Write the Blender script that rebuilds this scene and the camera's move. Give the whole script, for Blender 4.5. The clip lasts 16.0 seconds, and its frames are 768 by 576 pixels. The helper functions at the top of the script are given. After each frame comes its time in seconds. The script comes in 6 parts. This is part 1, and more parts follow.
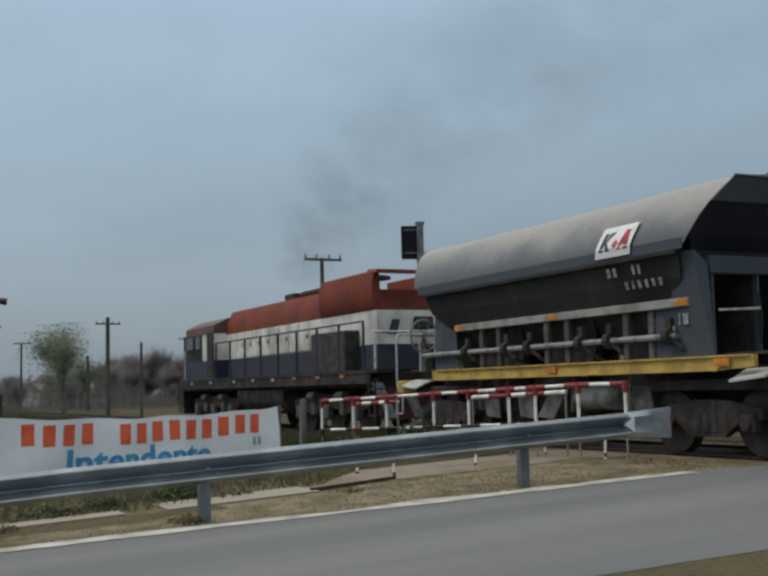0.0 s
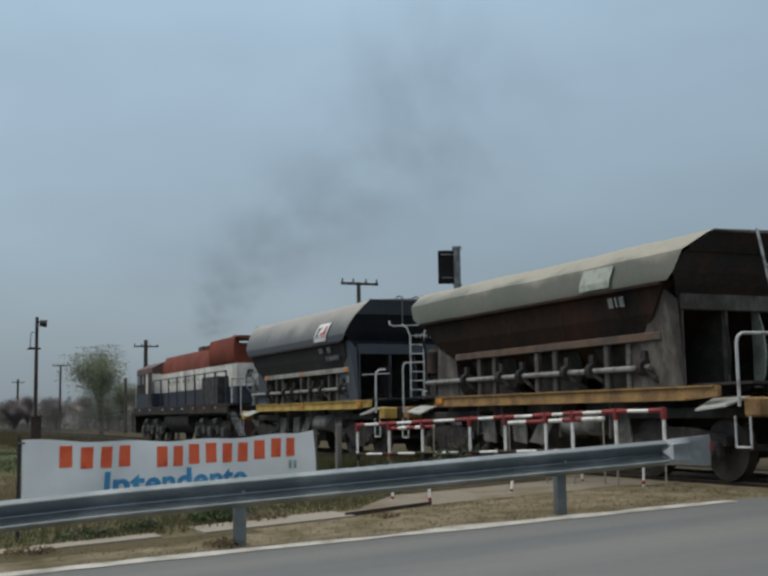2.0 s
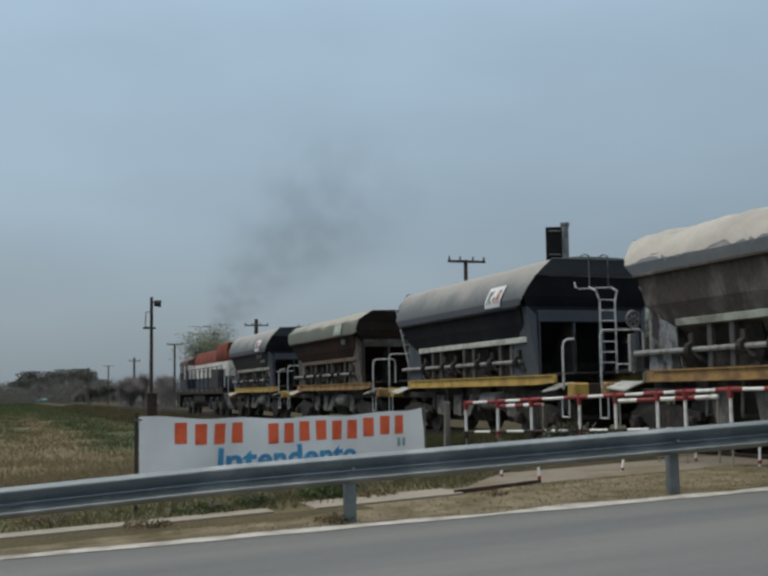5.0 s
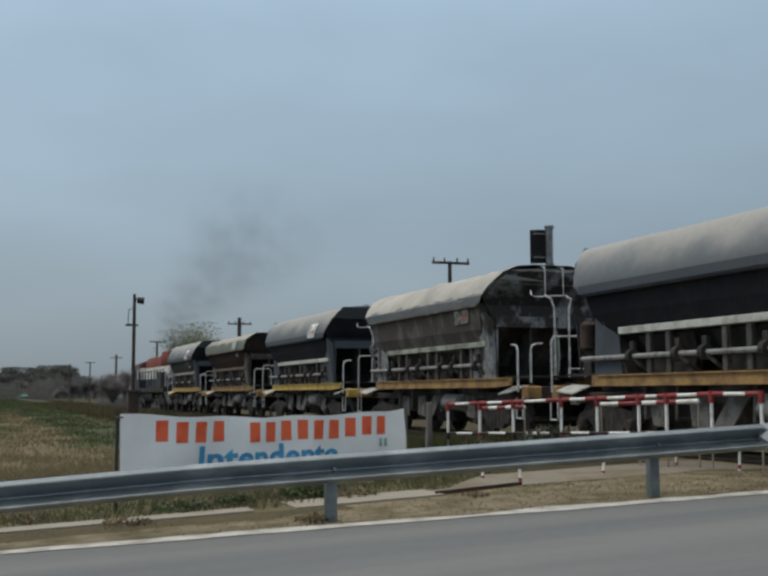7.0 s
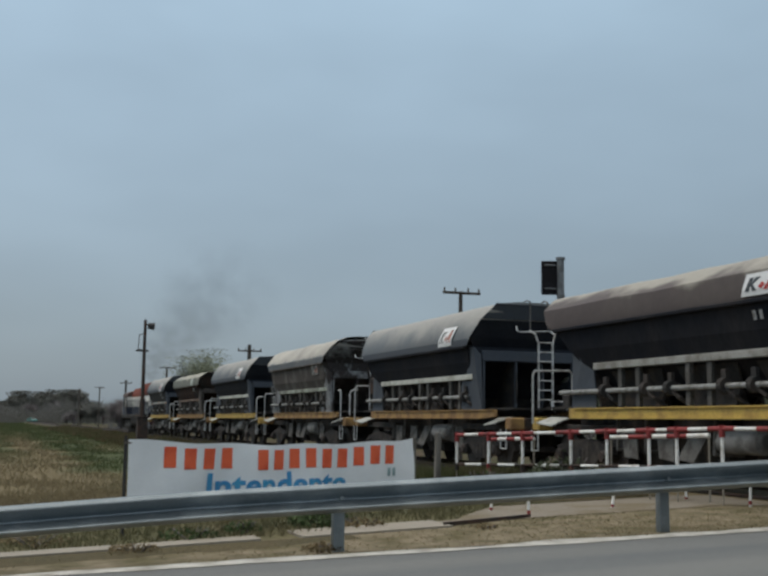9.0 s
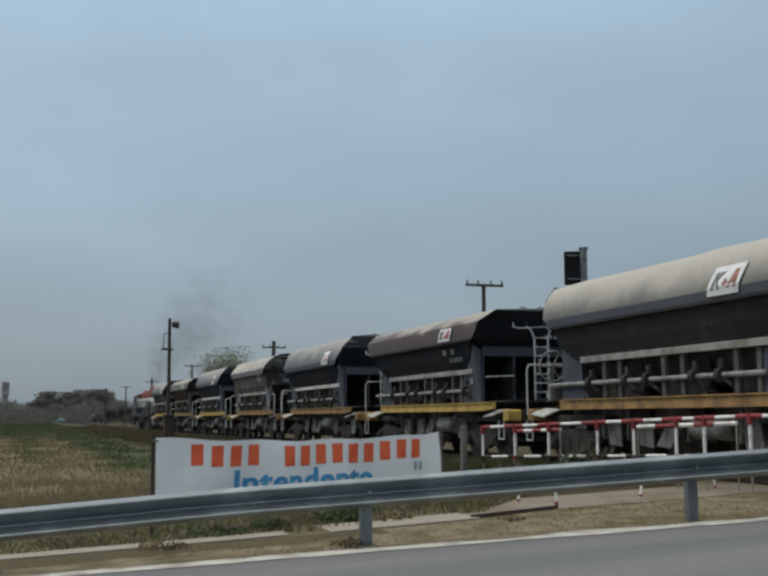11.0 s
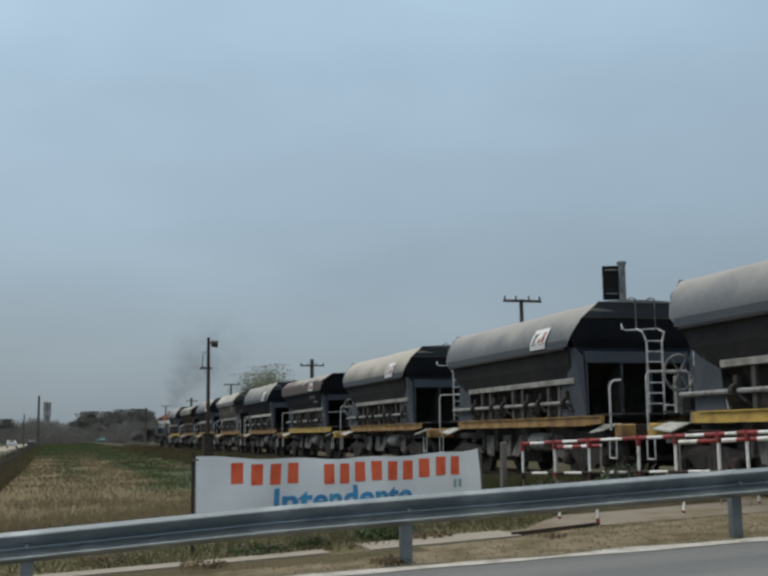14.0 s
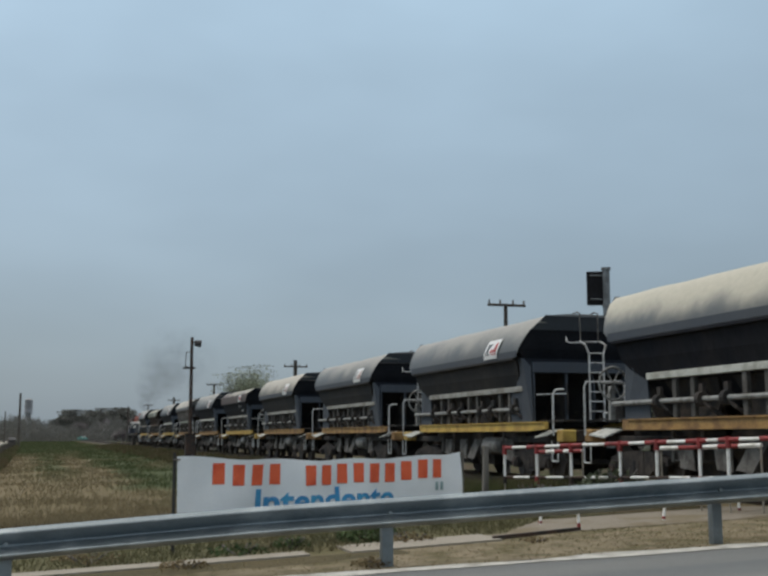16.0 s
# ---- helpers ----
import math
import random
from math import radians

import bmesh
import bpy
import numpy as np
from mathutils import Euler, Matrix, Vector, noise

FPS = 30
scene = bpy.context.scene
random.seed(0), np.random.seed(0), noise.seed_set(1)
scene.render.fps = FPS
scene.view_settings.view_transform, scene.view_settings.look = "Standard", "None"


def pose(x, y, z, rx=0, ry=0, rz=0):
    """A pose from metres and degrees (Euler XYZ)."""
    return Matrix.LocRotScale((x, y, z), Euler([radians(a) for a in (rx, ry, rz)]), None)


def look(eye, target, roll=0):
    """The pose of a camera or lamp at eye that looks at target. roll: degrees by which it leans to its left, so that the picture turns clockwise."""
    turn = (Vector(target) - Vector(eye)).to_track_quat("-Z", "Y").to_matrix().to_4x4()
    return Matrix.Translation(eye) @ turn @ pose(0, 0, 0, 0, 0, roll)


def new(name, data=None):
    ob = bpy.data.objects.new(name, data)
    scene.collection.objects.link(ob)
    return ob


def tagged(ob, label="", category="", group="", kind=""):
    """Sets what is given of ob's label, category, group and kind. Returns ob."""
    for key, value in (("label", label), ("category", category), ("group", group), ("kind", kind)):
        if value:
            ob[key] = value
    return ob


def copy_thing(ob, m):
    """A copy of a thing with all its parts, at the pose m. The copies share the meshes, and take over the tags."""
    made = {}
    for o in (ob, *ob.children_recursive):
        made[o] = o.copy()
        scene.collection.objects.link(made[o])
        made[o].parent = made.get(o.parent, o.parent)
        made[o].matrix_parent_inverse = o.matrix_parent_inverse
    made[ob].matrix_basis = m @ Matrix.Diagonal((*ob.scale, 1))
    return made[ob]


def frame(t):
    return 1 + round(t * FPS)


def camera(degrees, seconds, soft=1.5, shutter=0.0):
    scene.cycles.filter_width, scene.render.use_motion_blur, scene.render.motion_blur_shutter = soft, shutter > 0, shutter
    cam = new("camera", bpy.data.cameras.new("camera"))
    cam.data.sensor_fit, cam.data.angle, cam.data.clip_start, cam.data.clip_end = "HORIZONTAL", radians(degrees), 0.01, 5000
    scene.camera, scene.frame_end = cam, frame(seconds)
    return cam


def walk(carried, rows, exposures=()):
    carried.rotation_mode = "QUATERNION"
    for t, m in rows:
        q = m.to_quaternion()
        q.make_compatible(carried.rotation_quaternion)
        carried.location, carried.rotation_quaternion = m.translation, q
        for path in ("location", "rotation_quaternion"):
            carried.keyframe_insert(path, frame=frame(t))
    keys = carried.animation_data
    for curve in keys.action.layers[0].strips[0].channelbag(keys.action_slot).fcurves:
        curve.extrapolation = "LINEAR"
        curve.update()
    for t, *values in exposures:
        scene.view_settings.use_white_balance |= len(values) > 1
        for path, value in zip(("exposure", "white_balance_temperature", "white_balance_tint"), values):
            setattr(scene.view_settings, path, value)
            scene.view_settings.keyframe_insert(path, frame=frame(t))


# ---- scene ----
# camera: a hand-held phone at the roadside that pans and tilts but hardly shifts
EYE = 1.07
cam = camera(38.0, 16.0, soft=2.75)
PATH = (
    (0.0, -26.31, 5.13, 1.42),
    (0.5, -26.14, 5.60, 1.23),
    (1.0, -26.04, 5.36, 0.49),
    (1.5, -25.21, 5.90, 0.50),
    (2.0, -24.47, 6.42, 0.91),
    (2.5, -23.80, 6.01, 0.94),
    (3.0, -23.58, 5.35, 0.56),
    (3.2, -22.55, 5.78, 0.88),
    (5.3, -18.92, 5.35, 0.84),
    (5.5, -19.28, 5.36, 0.72),
    (6.0, -19.34, 4.74, 0.75),
    (6.5, -19.43, 5.07, 0.77),
    (7.0, -19.85, 5.39, 0.14),
    (7.5, -19.03, 4.96, -0.10),
    (8.0, -20.67, 6.14, 0.32),
    (8.5, -19.84, 6.46, -0.31),
    (9.0, -19.39, 6.88, -0.74),
    (9.2, -19.37, 6.80, -0.89),
    (11.3, -17.62, 6.46, 0.74),
    (11.5, -17.19, 6.26, 0.87),
    (12.0, -16.53, 6.23, 0.63),
    (12.5, -16.20, 7.13, 0.41),
    (13.0, -16.35, 6.40, 0.52),
    (13.5, -16.18, 6.86, 0.68),
    (14.0, -16.11, 7.47, 0.75),
    (14.5, -15.90, 7.40, 0.36),
    (15.0, -15.99, 7.65, 0.07),
    (15.5, -16.43, 7.52, 0.17),
    (16.0, -17.00, 7.58, -0.00),
)
walk(cam, [(t, pose(0, 0, EYE, 90 + pitch, roll, yaw)) for t, yaw, pitch, roll in PATH], exposures=((0.0, 0.0), (9.2, 0.0), (13.0, 0.04), (16.0, 0.08)))

# ---- light: bright overcast ----
world = bpy.data.worlds.new("sky")
scene.world = world
world.use_nodes = True
wn, wl = world.node_tree.nodes, world.node_tree.links
wn.clear()
sky = wn.new("ShaderNodeTexSky")
sky.sky_type = "NISHITA"
sky.sun_disc = False
sky.sun_elevation = radians(56)
sky.sun_rotation = radians(-62)
sky.air_density, sky.dust_density = 1.0, 3.0
sky_bg = wn.new("ShaderNodeBackground")
sky_bg.inputs["Strength"].default_value = 0.02
wl.new(sky.outputs[0], sky_bg.inputs["Color"])
coord = wn.new("ShaderNodeTexCoord")
sep = wn.new("ShaderNodeSeparateXYZ")
wl.new(coord.outputs["Generated"], sep.inputs[0])
ramp = wn.new("ShaderNodeValToRGB")
ramp.color_ramp.elements[0].position, ramp.color_ramp.elements[0].color = 0.0, (0.205, 0.25, 0.285, 1)
ramp.color_ramp.elements[1].position, ramp.color_ramp.elements[1].color = 1.0, (1.45, 1.40, 1.30, 1)
mid = ramp.color_ramp.elements.new(0.16)
mid.color = (0.265, 0.345, 0.41, 1)
high = ramp.color_ramp.elements.new(0.42)
high.color = (0.385, 0.525, 0.64, 1)
wl.new(sep.outputs["Z"], ramp.inputs[0])
clouds = wn.new("ShaderNodeTexNoise")
clouds.inputs["Scale"].default_value = 3.2
clouds.inputs["Detail"].default_value = 3
stretch = wn.new("ShaderNodeMapping")
stretch.inputs["Scale"].default_value = (1, 1, 2.6)
wl.new(coord.outputs["Generated"], stretch.inputs[0])
wl.new(stretch.outputs[0], clouds.inputs["Vector"])
cloud_ramp = wn.new("ShaderNodeMapRange")
for key, value in (("From Min", 0.3), ("From Max", 0.7), ("To Min", 0.92), ("To Max", 1.1)):
    cloud_ramp.inputs[key].default_value = value
wl.new(clouds.outputs[0], cloud_ramp.inputs[0])
mul = wn.new("ShaderNodeVectorMath")
mul.operation = "MULTIPLY"
wl.new(ramp.outputs[0], mul.inputs[0])
wl.new(cloud_ramp.outputs[0], mul.inputs[1])
bank = wn.new("ShaderNodeMapRange")          # the cloud is a little thicker towards the east
for key, value in (("From Min", 0.25), ("From Max", 0.8), ("To Min", 1.0), ("To Max", 0.78)):
    bank.inputs[key].default_value = value
wl.new(sep.outputs["X"], bank.inputs[0])
mul_bank = wn.new("ShaderNodeVectorMath")
mul_bank.operation = "MULTIPLY"
wl.new(mul.outputs[0], mul_bank.inputs[0])
wl.new(bank.outputs[0], mul_bank.inputs[1])
cloud_bg = wn.new("ShaderNodeBackground")
wl.new(mul_bank.outputs[0], cloud_bg.inputs["Color"])
add = wn.new("ShaderNodeAddShader")
wl.new(sky_bg.outputs[0], add.inputs[0])
wl.new(cloud_bg.outputs[0], add.inputs[1])
world_out = wn.new("ShaderNodeOutputWorld")
wl.new(add.outputs[0], world_out.inputs[0])

sun = new("sun", bpy.data.lights.new("sun", "SUN"))
sun.data.energy, sun.data.angle, sun.data.color = 1.0, radians(22), (1.0, 0.90, 0.76)
sun.matrix_basis = look((-28, 16, 50), (0, 0, 0))


# ---- materials ----
def mat(name, color, rough=0.7, metal=0.0, vary=0.25, scale=3.0, fine=40.0, bump=0.15, second=None, amount=0.5, stretch_z=1.0, spread=0.08, island=0.0, stretch_x=1.0, spec=0.5, dust=None, dust_at=(3.2, 3.85), thin=0.0, mown=False):
    """A surface with grain at two scales, and patches of a second colour (rust, dust, dirt) of that amount."""
    m = bpy.data.materials.new(name)
    m.use_nodes = True
    n, l = m.node_tree.nodes, m.node_tree.links
    b = n["Principled BSDF"]
    b.inputs["Metallic"].default_value = metal
    b.inputs["Specular IOR Level"].default_value = spec
    co = n.new("ShaderNodeTexCoord")
    mp = n.new("ShaderNodeMapping")
    mp.inputs["Scale"].default_value = (stretch_x, 1, stretch_z)
    l.new(co.outputs["Object"], mp.inputs[0])
    big, small = n.new("ShaderNodeTexNoise"), n.new("ShaderNodeTexNoise")
    big.inputs["Scale"].default_value, big.inputs["Detail"].default_value = scale, 6
    small.inputs["Scale"].default_value, small.inputs["Detail"].default_value = fine, 3
    l.new(mp.outputs[0], big.inputs["Vector"])
    l.new(mp.outputs[0], small.inputs["Vector"])
    base = n.new("ShaderNodeMix")
    base.data_type = "RGBA"
    base.inputs[6].default_value = (*color, 1)
    base.inputs[7].default_value = (*(second or [c * 0.55 for c in color]), 1)
    step = n.new("ShaderNodeMapRange")
    edge = 0.72 - 0.44 * amount
    step.inputs["From Min"].default_value, step.inputs["From Max"].default_value = edge - spread, edge + spread
    l.new(big.outputs[0], step.inputs[0])
    l.new(step.outputs[0], base.inputs[0])
    if mown:
        # green strips along the field, straw-dry between them and towards the road
        def calc(op, a, b):
            k = n.new("ShaderNodeMath")
            k.operation = op
            for slot, v in enumerate((a, b)):
                if isinstance(v, float):
                    k.inputs[slot].default_value = v
                else:
                    l.new(v, k.inputs[slot])
            return k.outputs[0]

        def rise(v, lo, hi):
            k = n.new("ShaderNodeMapRange")
            k.interpolation_type = "SMOOTHSTEP"
            k.inputs["From Min"].default_value, k.inputs["From Max"].default_value = lo, hi
            l.new(v, k.inputs[0])
            return k.outputs[0]
        at = n.new("ShaderNodeSeparateXYZ")
        l.new(co.outputs["Object"], at.inputs[0])
        ragged = n.new("ShaderNodeTexNoise")
        ragged.inputs["Scale"].default_value, ragged.inputs["Detail"].default_value = 0.22, 5
        l.new(co.outputs["Object"], ragged.inputs["Vector"])
        off = calc("MULTIPLY", calc("SUBTRACT", ragged.outputs[0], 0.5), 5.0)
        fx, fy = calc("ADD", at.outputs["X"], off), calc("ADD", at.outputs["Y"], calc("MULTIPLY", off, 4.0))
        wide = calc("MULTIPLY", rise(fx, 2.4, 4.0), rise(fy, 24.0, 38.0))
        slim = calc("MULTIPLY", calc("MULTIPLY", rise(fx, -0.6, 0.3), calc("SUBTRACT", 1.0, rise(fx, 1.0, 2.0))), rise(fy, 40.0, 60.0))
        near = calc("MULTIPLY", calc("SUBTRACT", 1.0, rise(at.outputs["Y"], 15.5, 19.0)), calc("MULTIPLY", calc("SUBTRACT", 1.0, rise(at.outputs["X"], 10.0, 12.0)), 0.5))
        green = calc("MAXIMUM", calc("MAXIMUM", wide, calc("MULTIPLY", slim, 0.7)), near)
        green = calc("MAXIMUM", green, calc("MULTIPLY", rise(fy, 75.0, 130.0), 1.0))
        patch = rise(ragged.outputs[0], 0.24, 0.5)
        l.new(calc("ADD", calc("MULTIPLY", green, patch), calc("MULTIPLY", step.outputs[0], 0.18)), base.inputs[0])
    if dust:
        # dust that has settled on the upper part of the thing, in streaks
        hz = n.new("ShaderNodeSeparateXYZ")
        l.new(co.outputs["Object"], hz.inputs[0])
        up = n.new("ShaderNodeMath")
        up.operation = "MULTIPLY_ADD"
        l.new(big.outputs[0], up.inputs[0])
        up.inputs[1].default_value = 0.9
        l.new(hz.outputs["Z"], up.inputs[2])
        band = n.new("ShaderNodeMapRange")
        band.interpolation_type = "SMOOTHSTEP"
        band.inputs["From Min"].default_value, band.inputs["From Max"].default_value = dust_at[0] + 0.45, dust_at[1] + 0.45
        l.new(up.outputs[0], band.inputs[0])
        over = n.new("ShaderNodeMix")
        over.data_type = "RGBA"
        l.new(band.outputs[0], over.inputs[0])
        l.new(base.outputs[2], over.inputs[6])
        over.inputs[7].default_value = (*dust, 1)
        base = over
    tone = n.new("ShaderNodeMapRange")
    tone.inputs["From Min"].default_value, tone.inputs["From Max"].default_value = 0.25, 0.75
    tone.inputs["To Min"].default_value, tone.inputs["To Max"].default_value = 1 - vary, 1 + vary
    l.new(small.outputs[0], tone.inputs[0])
    out = n.new("ShaderNodeVectorMath")
    out.operation = "MULTIPLY"
    l.new(base.outputs[2], out.inputs[0])
    l.new(tone.outputs[0], out.inputs[1])
    last = out
    if island:
        geo = n.new("ShaderNodeNewGeometry")
        rnd = n.new("ShaderNodeMapRange")
        rnd.inputs["To Min"].default_value, rnd.inputs["To Max"].default_value = 1 - island, 1 + island
        l.new(geo.outputs["Random Per Island"], rnd.inputs[0])
        last = n.new("ShaderNodeVectorMath")
        last.operation = "MULTIPLY"
        l.new(out.outputs[0], last.inputs[0])
        l.new(rnd.outputs[0], last.inputs[1])
    l.new(last.outputs[0], b.inputs["Base Color"])
    rg = n.new("ShaderNodeMapRange")
    rg.inputs["To Min"].default_value, rg.inputs["To Max"].default_value = max(0.05, rough - 0.12), min(1, rough + 0.12)
    l.new(big.outputs[0], rg.inputs[0])
    l.new(rg.outputs[0], b.inputs["Roughness"])
    if bump:
        bp = n.new("ShaderNodeBump")
        bp.inputs["Strength"].default_value, bp.inputs["Distance"].default_value = bump, 0.02
        l.new(small.outputs[0], bp.inputs["Height"])
        l.new(bp.outputs[0], b.inputs["Normal"])
    if thin:
        # blades and leaves let light through
        tr = n.new("ShaderNodeBsdfTranslucent")
        l.new(last.outputs[0], tr.inputs[0])
        both = n.new("ShaderNodeMixShader")
        both.inputs[0].default_value = thin
        l.new(b.outputs[0], both.inputs[1])
        l.new(tr.outputs[0], both.inputs[2])
        l.new(both.outputs[0], n["Material Output"].inputs[0])
    return m


GRASS = mat("dry_grass", (0.16, 0.128, 0.079), 0.95, mown=True, stretch_x=4.0, vary=0.25, scale=0.032, fine=2.2, second=(0.064, 0.076, 0.038), amount=0.6, spread=0.12, bump=0.5, spec=0.05)
BLADE = mat("grass_blade", (0.198, 0.16, 0.1), 0.9, mown=True, thin=0.45, stretch_x=4.0, vary=0.2, scale=0.032, fine=2.2, second=(0.072, 0.088, 0.042), amount=0.6, spread=0.12, bump=0, island=0.2, spec=0.05)
VERGE_BLADE = mat("verge_blade", (0.25, 0.205, 0.135), 0.9, vary=0.15, scale=0.9, fine=9, second=(0.125, 0.118, 0.058), thin=0.5, amount=0.5, spread=0.16, bump=0, island=0.12, spec=0.05)
BANK_BLADE = mat("bank_weed_blade", (0.115, 0.088, 0.056), 0.9, thin=0.4, vary=0.3, scale=0.3, fine=6, second=(0.065, 0.08, 0.034), amount=0.45, spread=0.15, bump=0, island=0.25, spec=0.05)
BROWN_BANK = mat("brown_weed_bank", (0.075, 0.055, 0.038), 0.95, vary=0.4, scale=0.5, fine=9, second=(0.045, 0.05, 0.022), amount=0.4, spread=0.15, bump=0.7, spec=0.05)
DARK_TURF = mat("dark_turf", (0.075, 0.066, 0.04), 0.95, vary=0.25, scale=1.4, fine=14, second=(0.10, 0.082, 0.05), amount=0.45, spread=0.2, bump=0.3, spec=0.05)
VERGE_SOIL = mat("verge_soil", (0.2, 0.168, 0.118), 0.95, vary=0.25, scale=2.2, fine=7, second=(0.1, 0.088, 0.05), amount=0.45, spread=0.14, bump=0.12, spec=0.05)
ASPHALT = mat("asphalt", (0.088, 0.096, 0.102), 0.9, stretch_x=0.07, vary=0.14, scale=0.9, fine=90, second=(0.142, 0.146, 0.142), amount=0.5, spread=0.16, bump=0.3)
LINE = mat("road_paint", (0.52, 0.5, 0.455), 0.85, vary=0.2, scale=3.5, second=(0.3, 0.28, 0.24), amount=0.4, spread=0.12)
DIRT = mat("trodden_dirt", (0.205, 0.182, 0.15), 0.95, vary=0.2, scale=1.2, fine=30, second=(0.16, 0.135, 0.095), amount=0.4, bump=0.4, spec=0.1)
CONCRETE = mat("old_concrete", (0.25, 0.225, 0.185), 0.9, vary=0.18, scale=1.5, fine=35, second=(0.22, 0.195, 0.155), amount=0.35)
BALLAST = mat("ballast", (0.085, 0.075, 0.066), 0.95, vary=0.5, scale=2, fine=26, second=(0.05, 0.042, 0.035), bump=0.9, spec=0.1)
GALV = mat("galvanised_steel", (0.195, 0.226, 0.244), 0.42, 0.7, vary=0.12, scale=2.5, fine=50, second=(0.28, 0.315, 0.335), amount=0.4, bump=0.05)
GALV_END = mat("bright_galvanised", (0.3, 0.335, 0.355), 0.42, 0.6, vary=0.1, scale=4, second=(0.38, 0.42, 0.45), amount=0.35, bump=0.05)
WHITE = mat("white_paint", (0.74, 0.74, 0.72), 0.6, vary=0.1, scale=6, second=(0.5, 0.48, 0.44), amount=0.25)
RED = mat("red_paint", (0.23, 0.026, 0.026), 0.6, vary=0.15, scale=6, second=(0.12, 0.022, 0.02), amount=0.3)
CLOTH = mat("banner_cloth", (0.78, 0.81, 0.84), 0.85, vary=0.04, scale=1.3, fine=60, second=(0.60, 0.64, 0.68), amount=0.3, spread=0.3, bump=0.1)
ORANGE = mat("orange_print", (0.74, 0.13, 0.055), 0.85, vary=0.08, scale=4, second=(0.62, 0.09, 0.04), amount=0.3, bump=0)
BLUE = mat("blue_print", (0.05, 0.24, 0.48), 0.85, vary=0.08, scale=4, second=(0.06, 0.30, 0.52), amount=0.4, bump=0)
WOOD = mat("weathered_pole_wood", (0.085, 0.075, 0.065), 0.9, vary=0.25, scale=4, fine=40, second=(0.05, 0.042, 0.036), stretch_z=0.2)
POST = mat("grey_timber", (0.15, 0.14, 0.125), 0.9, vary=0.2, scale=5, fine=40, stretch_z=0.2)
IRON = mat("black_iron", (0.028, 0.028, 0.03), 0.6, 0.3, vary=0.3, scale=4, second=(0.05, 0.035, 0.028), amount=0.3)
RUSTY = mat("rusty_iron", (0.06, 0.035, 0.026), 0.8, 0.2, vary=0.3, scale=5, second=(0.03, 0.026, 0.024), amount=0.5)
GREY_POST = mat("grey_painted_post", (0.17, 0.185, 0.195), 0.6, vary=0.12, scale=4)
BLACKBOARD = mat("matt_black_board", (0.010, 0.010, 0.012), 0.85, vary=0.2, spec=0.2)
BOGIE = mat("bogie_grime", (0.02, 0.018, 0.0175), 0.88, 0.0, spec=0.35, vary=0.35, scale=3, fine=25, second=(0.048, 0.04, 0.035), amount=0.4, bump=0.3)
WHEEL = mat("wheel_steel", (0.05, 0.044, 0.041), 0.7, 0.4, vary=0.3, scale=6, second=(0.045, 0.036, 0.03))
POST_STEEL = mat("grimy_post_steel", (0.062, 0.06, 0.056), 0.85, vary=0.25, scale=4, second=(0.1, 0.096, 0.09), amount=0.35)
TANK = mat("grey_tank_paint", (0.22, 0.215, 0.205), 0.75, vary=0.2, scale=3, second=(0.1, 0.095, 0.088), amount=0.4)
GEAR = mat("dusty_grey_gear", (0.125, 0.12, 0.112), 0.85, 0.1, vary=0.3, scale=4, fine=25, second=(0.07, 0.064, 0.058), amount=0.45)
SHAFT = mat("worn_grey_shaft", (0.27, 0.275, 0.27), 0.7, 0.1, vary=0.2, scale=5, second=(0.15, 0.145, 0.135), amount=0.35)
# inner plates and gear, darkened so bays and underframe look shaded
CHUTE = mat("shade_darkened_chute_plate", (0.028, 0.027, 0.027), 0.88, 0.0, spec=0.35, vary=0.3, scale=3, fine=20, second=(0.055, 0.046, 0.04), amount=0.4)
YELLOW = mat("yellow_frame_paint", (0.48, 0.33, 0.075), 0.65, vary=0.18, scale=2.2, fine=20, second=(0.34, 0.22, 0.06), amount=0.4)
OCHRE = mat("faded_ochre_frame", (0.33, 0.20, 0.07), 0.75, vary=0.2, scale=2.2, fine=20, second=(0.20, 0.115, 0.05), amount=0.45)
STEP = mat("pale_step_plate", (0.42, 0.43, 0.4), 0.6, vary=0.15, scale=4, second=(0.26, 0.255, 0.235), amount=0.35)
TUBE = mat("white_handrail", (0.48, 0.50, 0.51), 0.55, vary=0.15, scale=8, second=(0.28, 0.27, 0.26), amount=0.4)
DECAL = mat("white_decal", (0.68, 0.69, 0.7), 0.6, vary=0.06, scale=5, second=(0.6, 0.6, 0.6), amount=0.25, bump=0)
DECAL_GREY = mat("grey_decal", (0.07, 0.085, 0.1), 0.6, vary=0.1, bump=0)
PALE_GREY = mat("faded_grey_decal", (0.2, 0.22, 0.22), 0.7, vary=0.2, scale=8, bump=0)
PALE_RED = mat("faded_red_decal", (0.42, 0.2, 0.16), 0.7, vary=0.2, scale=8, bump=0)
DECAL_RED = mat("red_decal", (0.50, 0.05, 0.045), 0.6, vary=0.1, bump=0)
FADED = mat("faded_lettering", (0.3, 0.31, 0.32), 0.7, vary=0.2, scale=9, second=(0.15, 0.15, 0.15), amount=0.45, bump=0)
AMBER = mat("orange_reflector", (0.75, 0.28, 0.03), 0.4, vary=0.1)
LOCO_RED = mat("loco_red", (0.21, 0.044, 0.022), 0.7, spec=0.2, vary=0.12, scale=1.2, fine=18, second=(0.12, 0.036, 0.026), amount=0.5, spread=0.2)
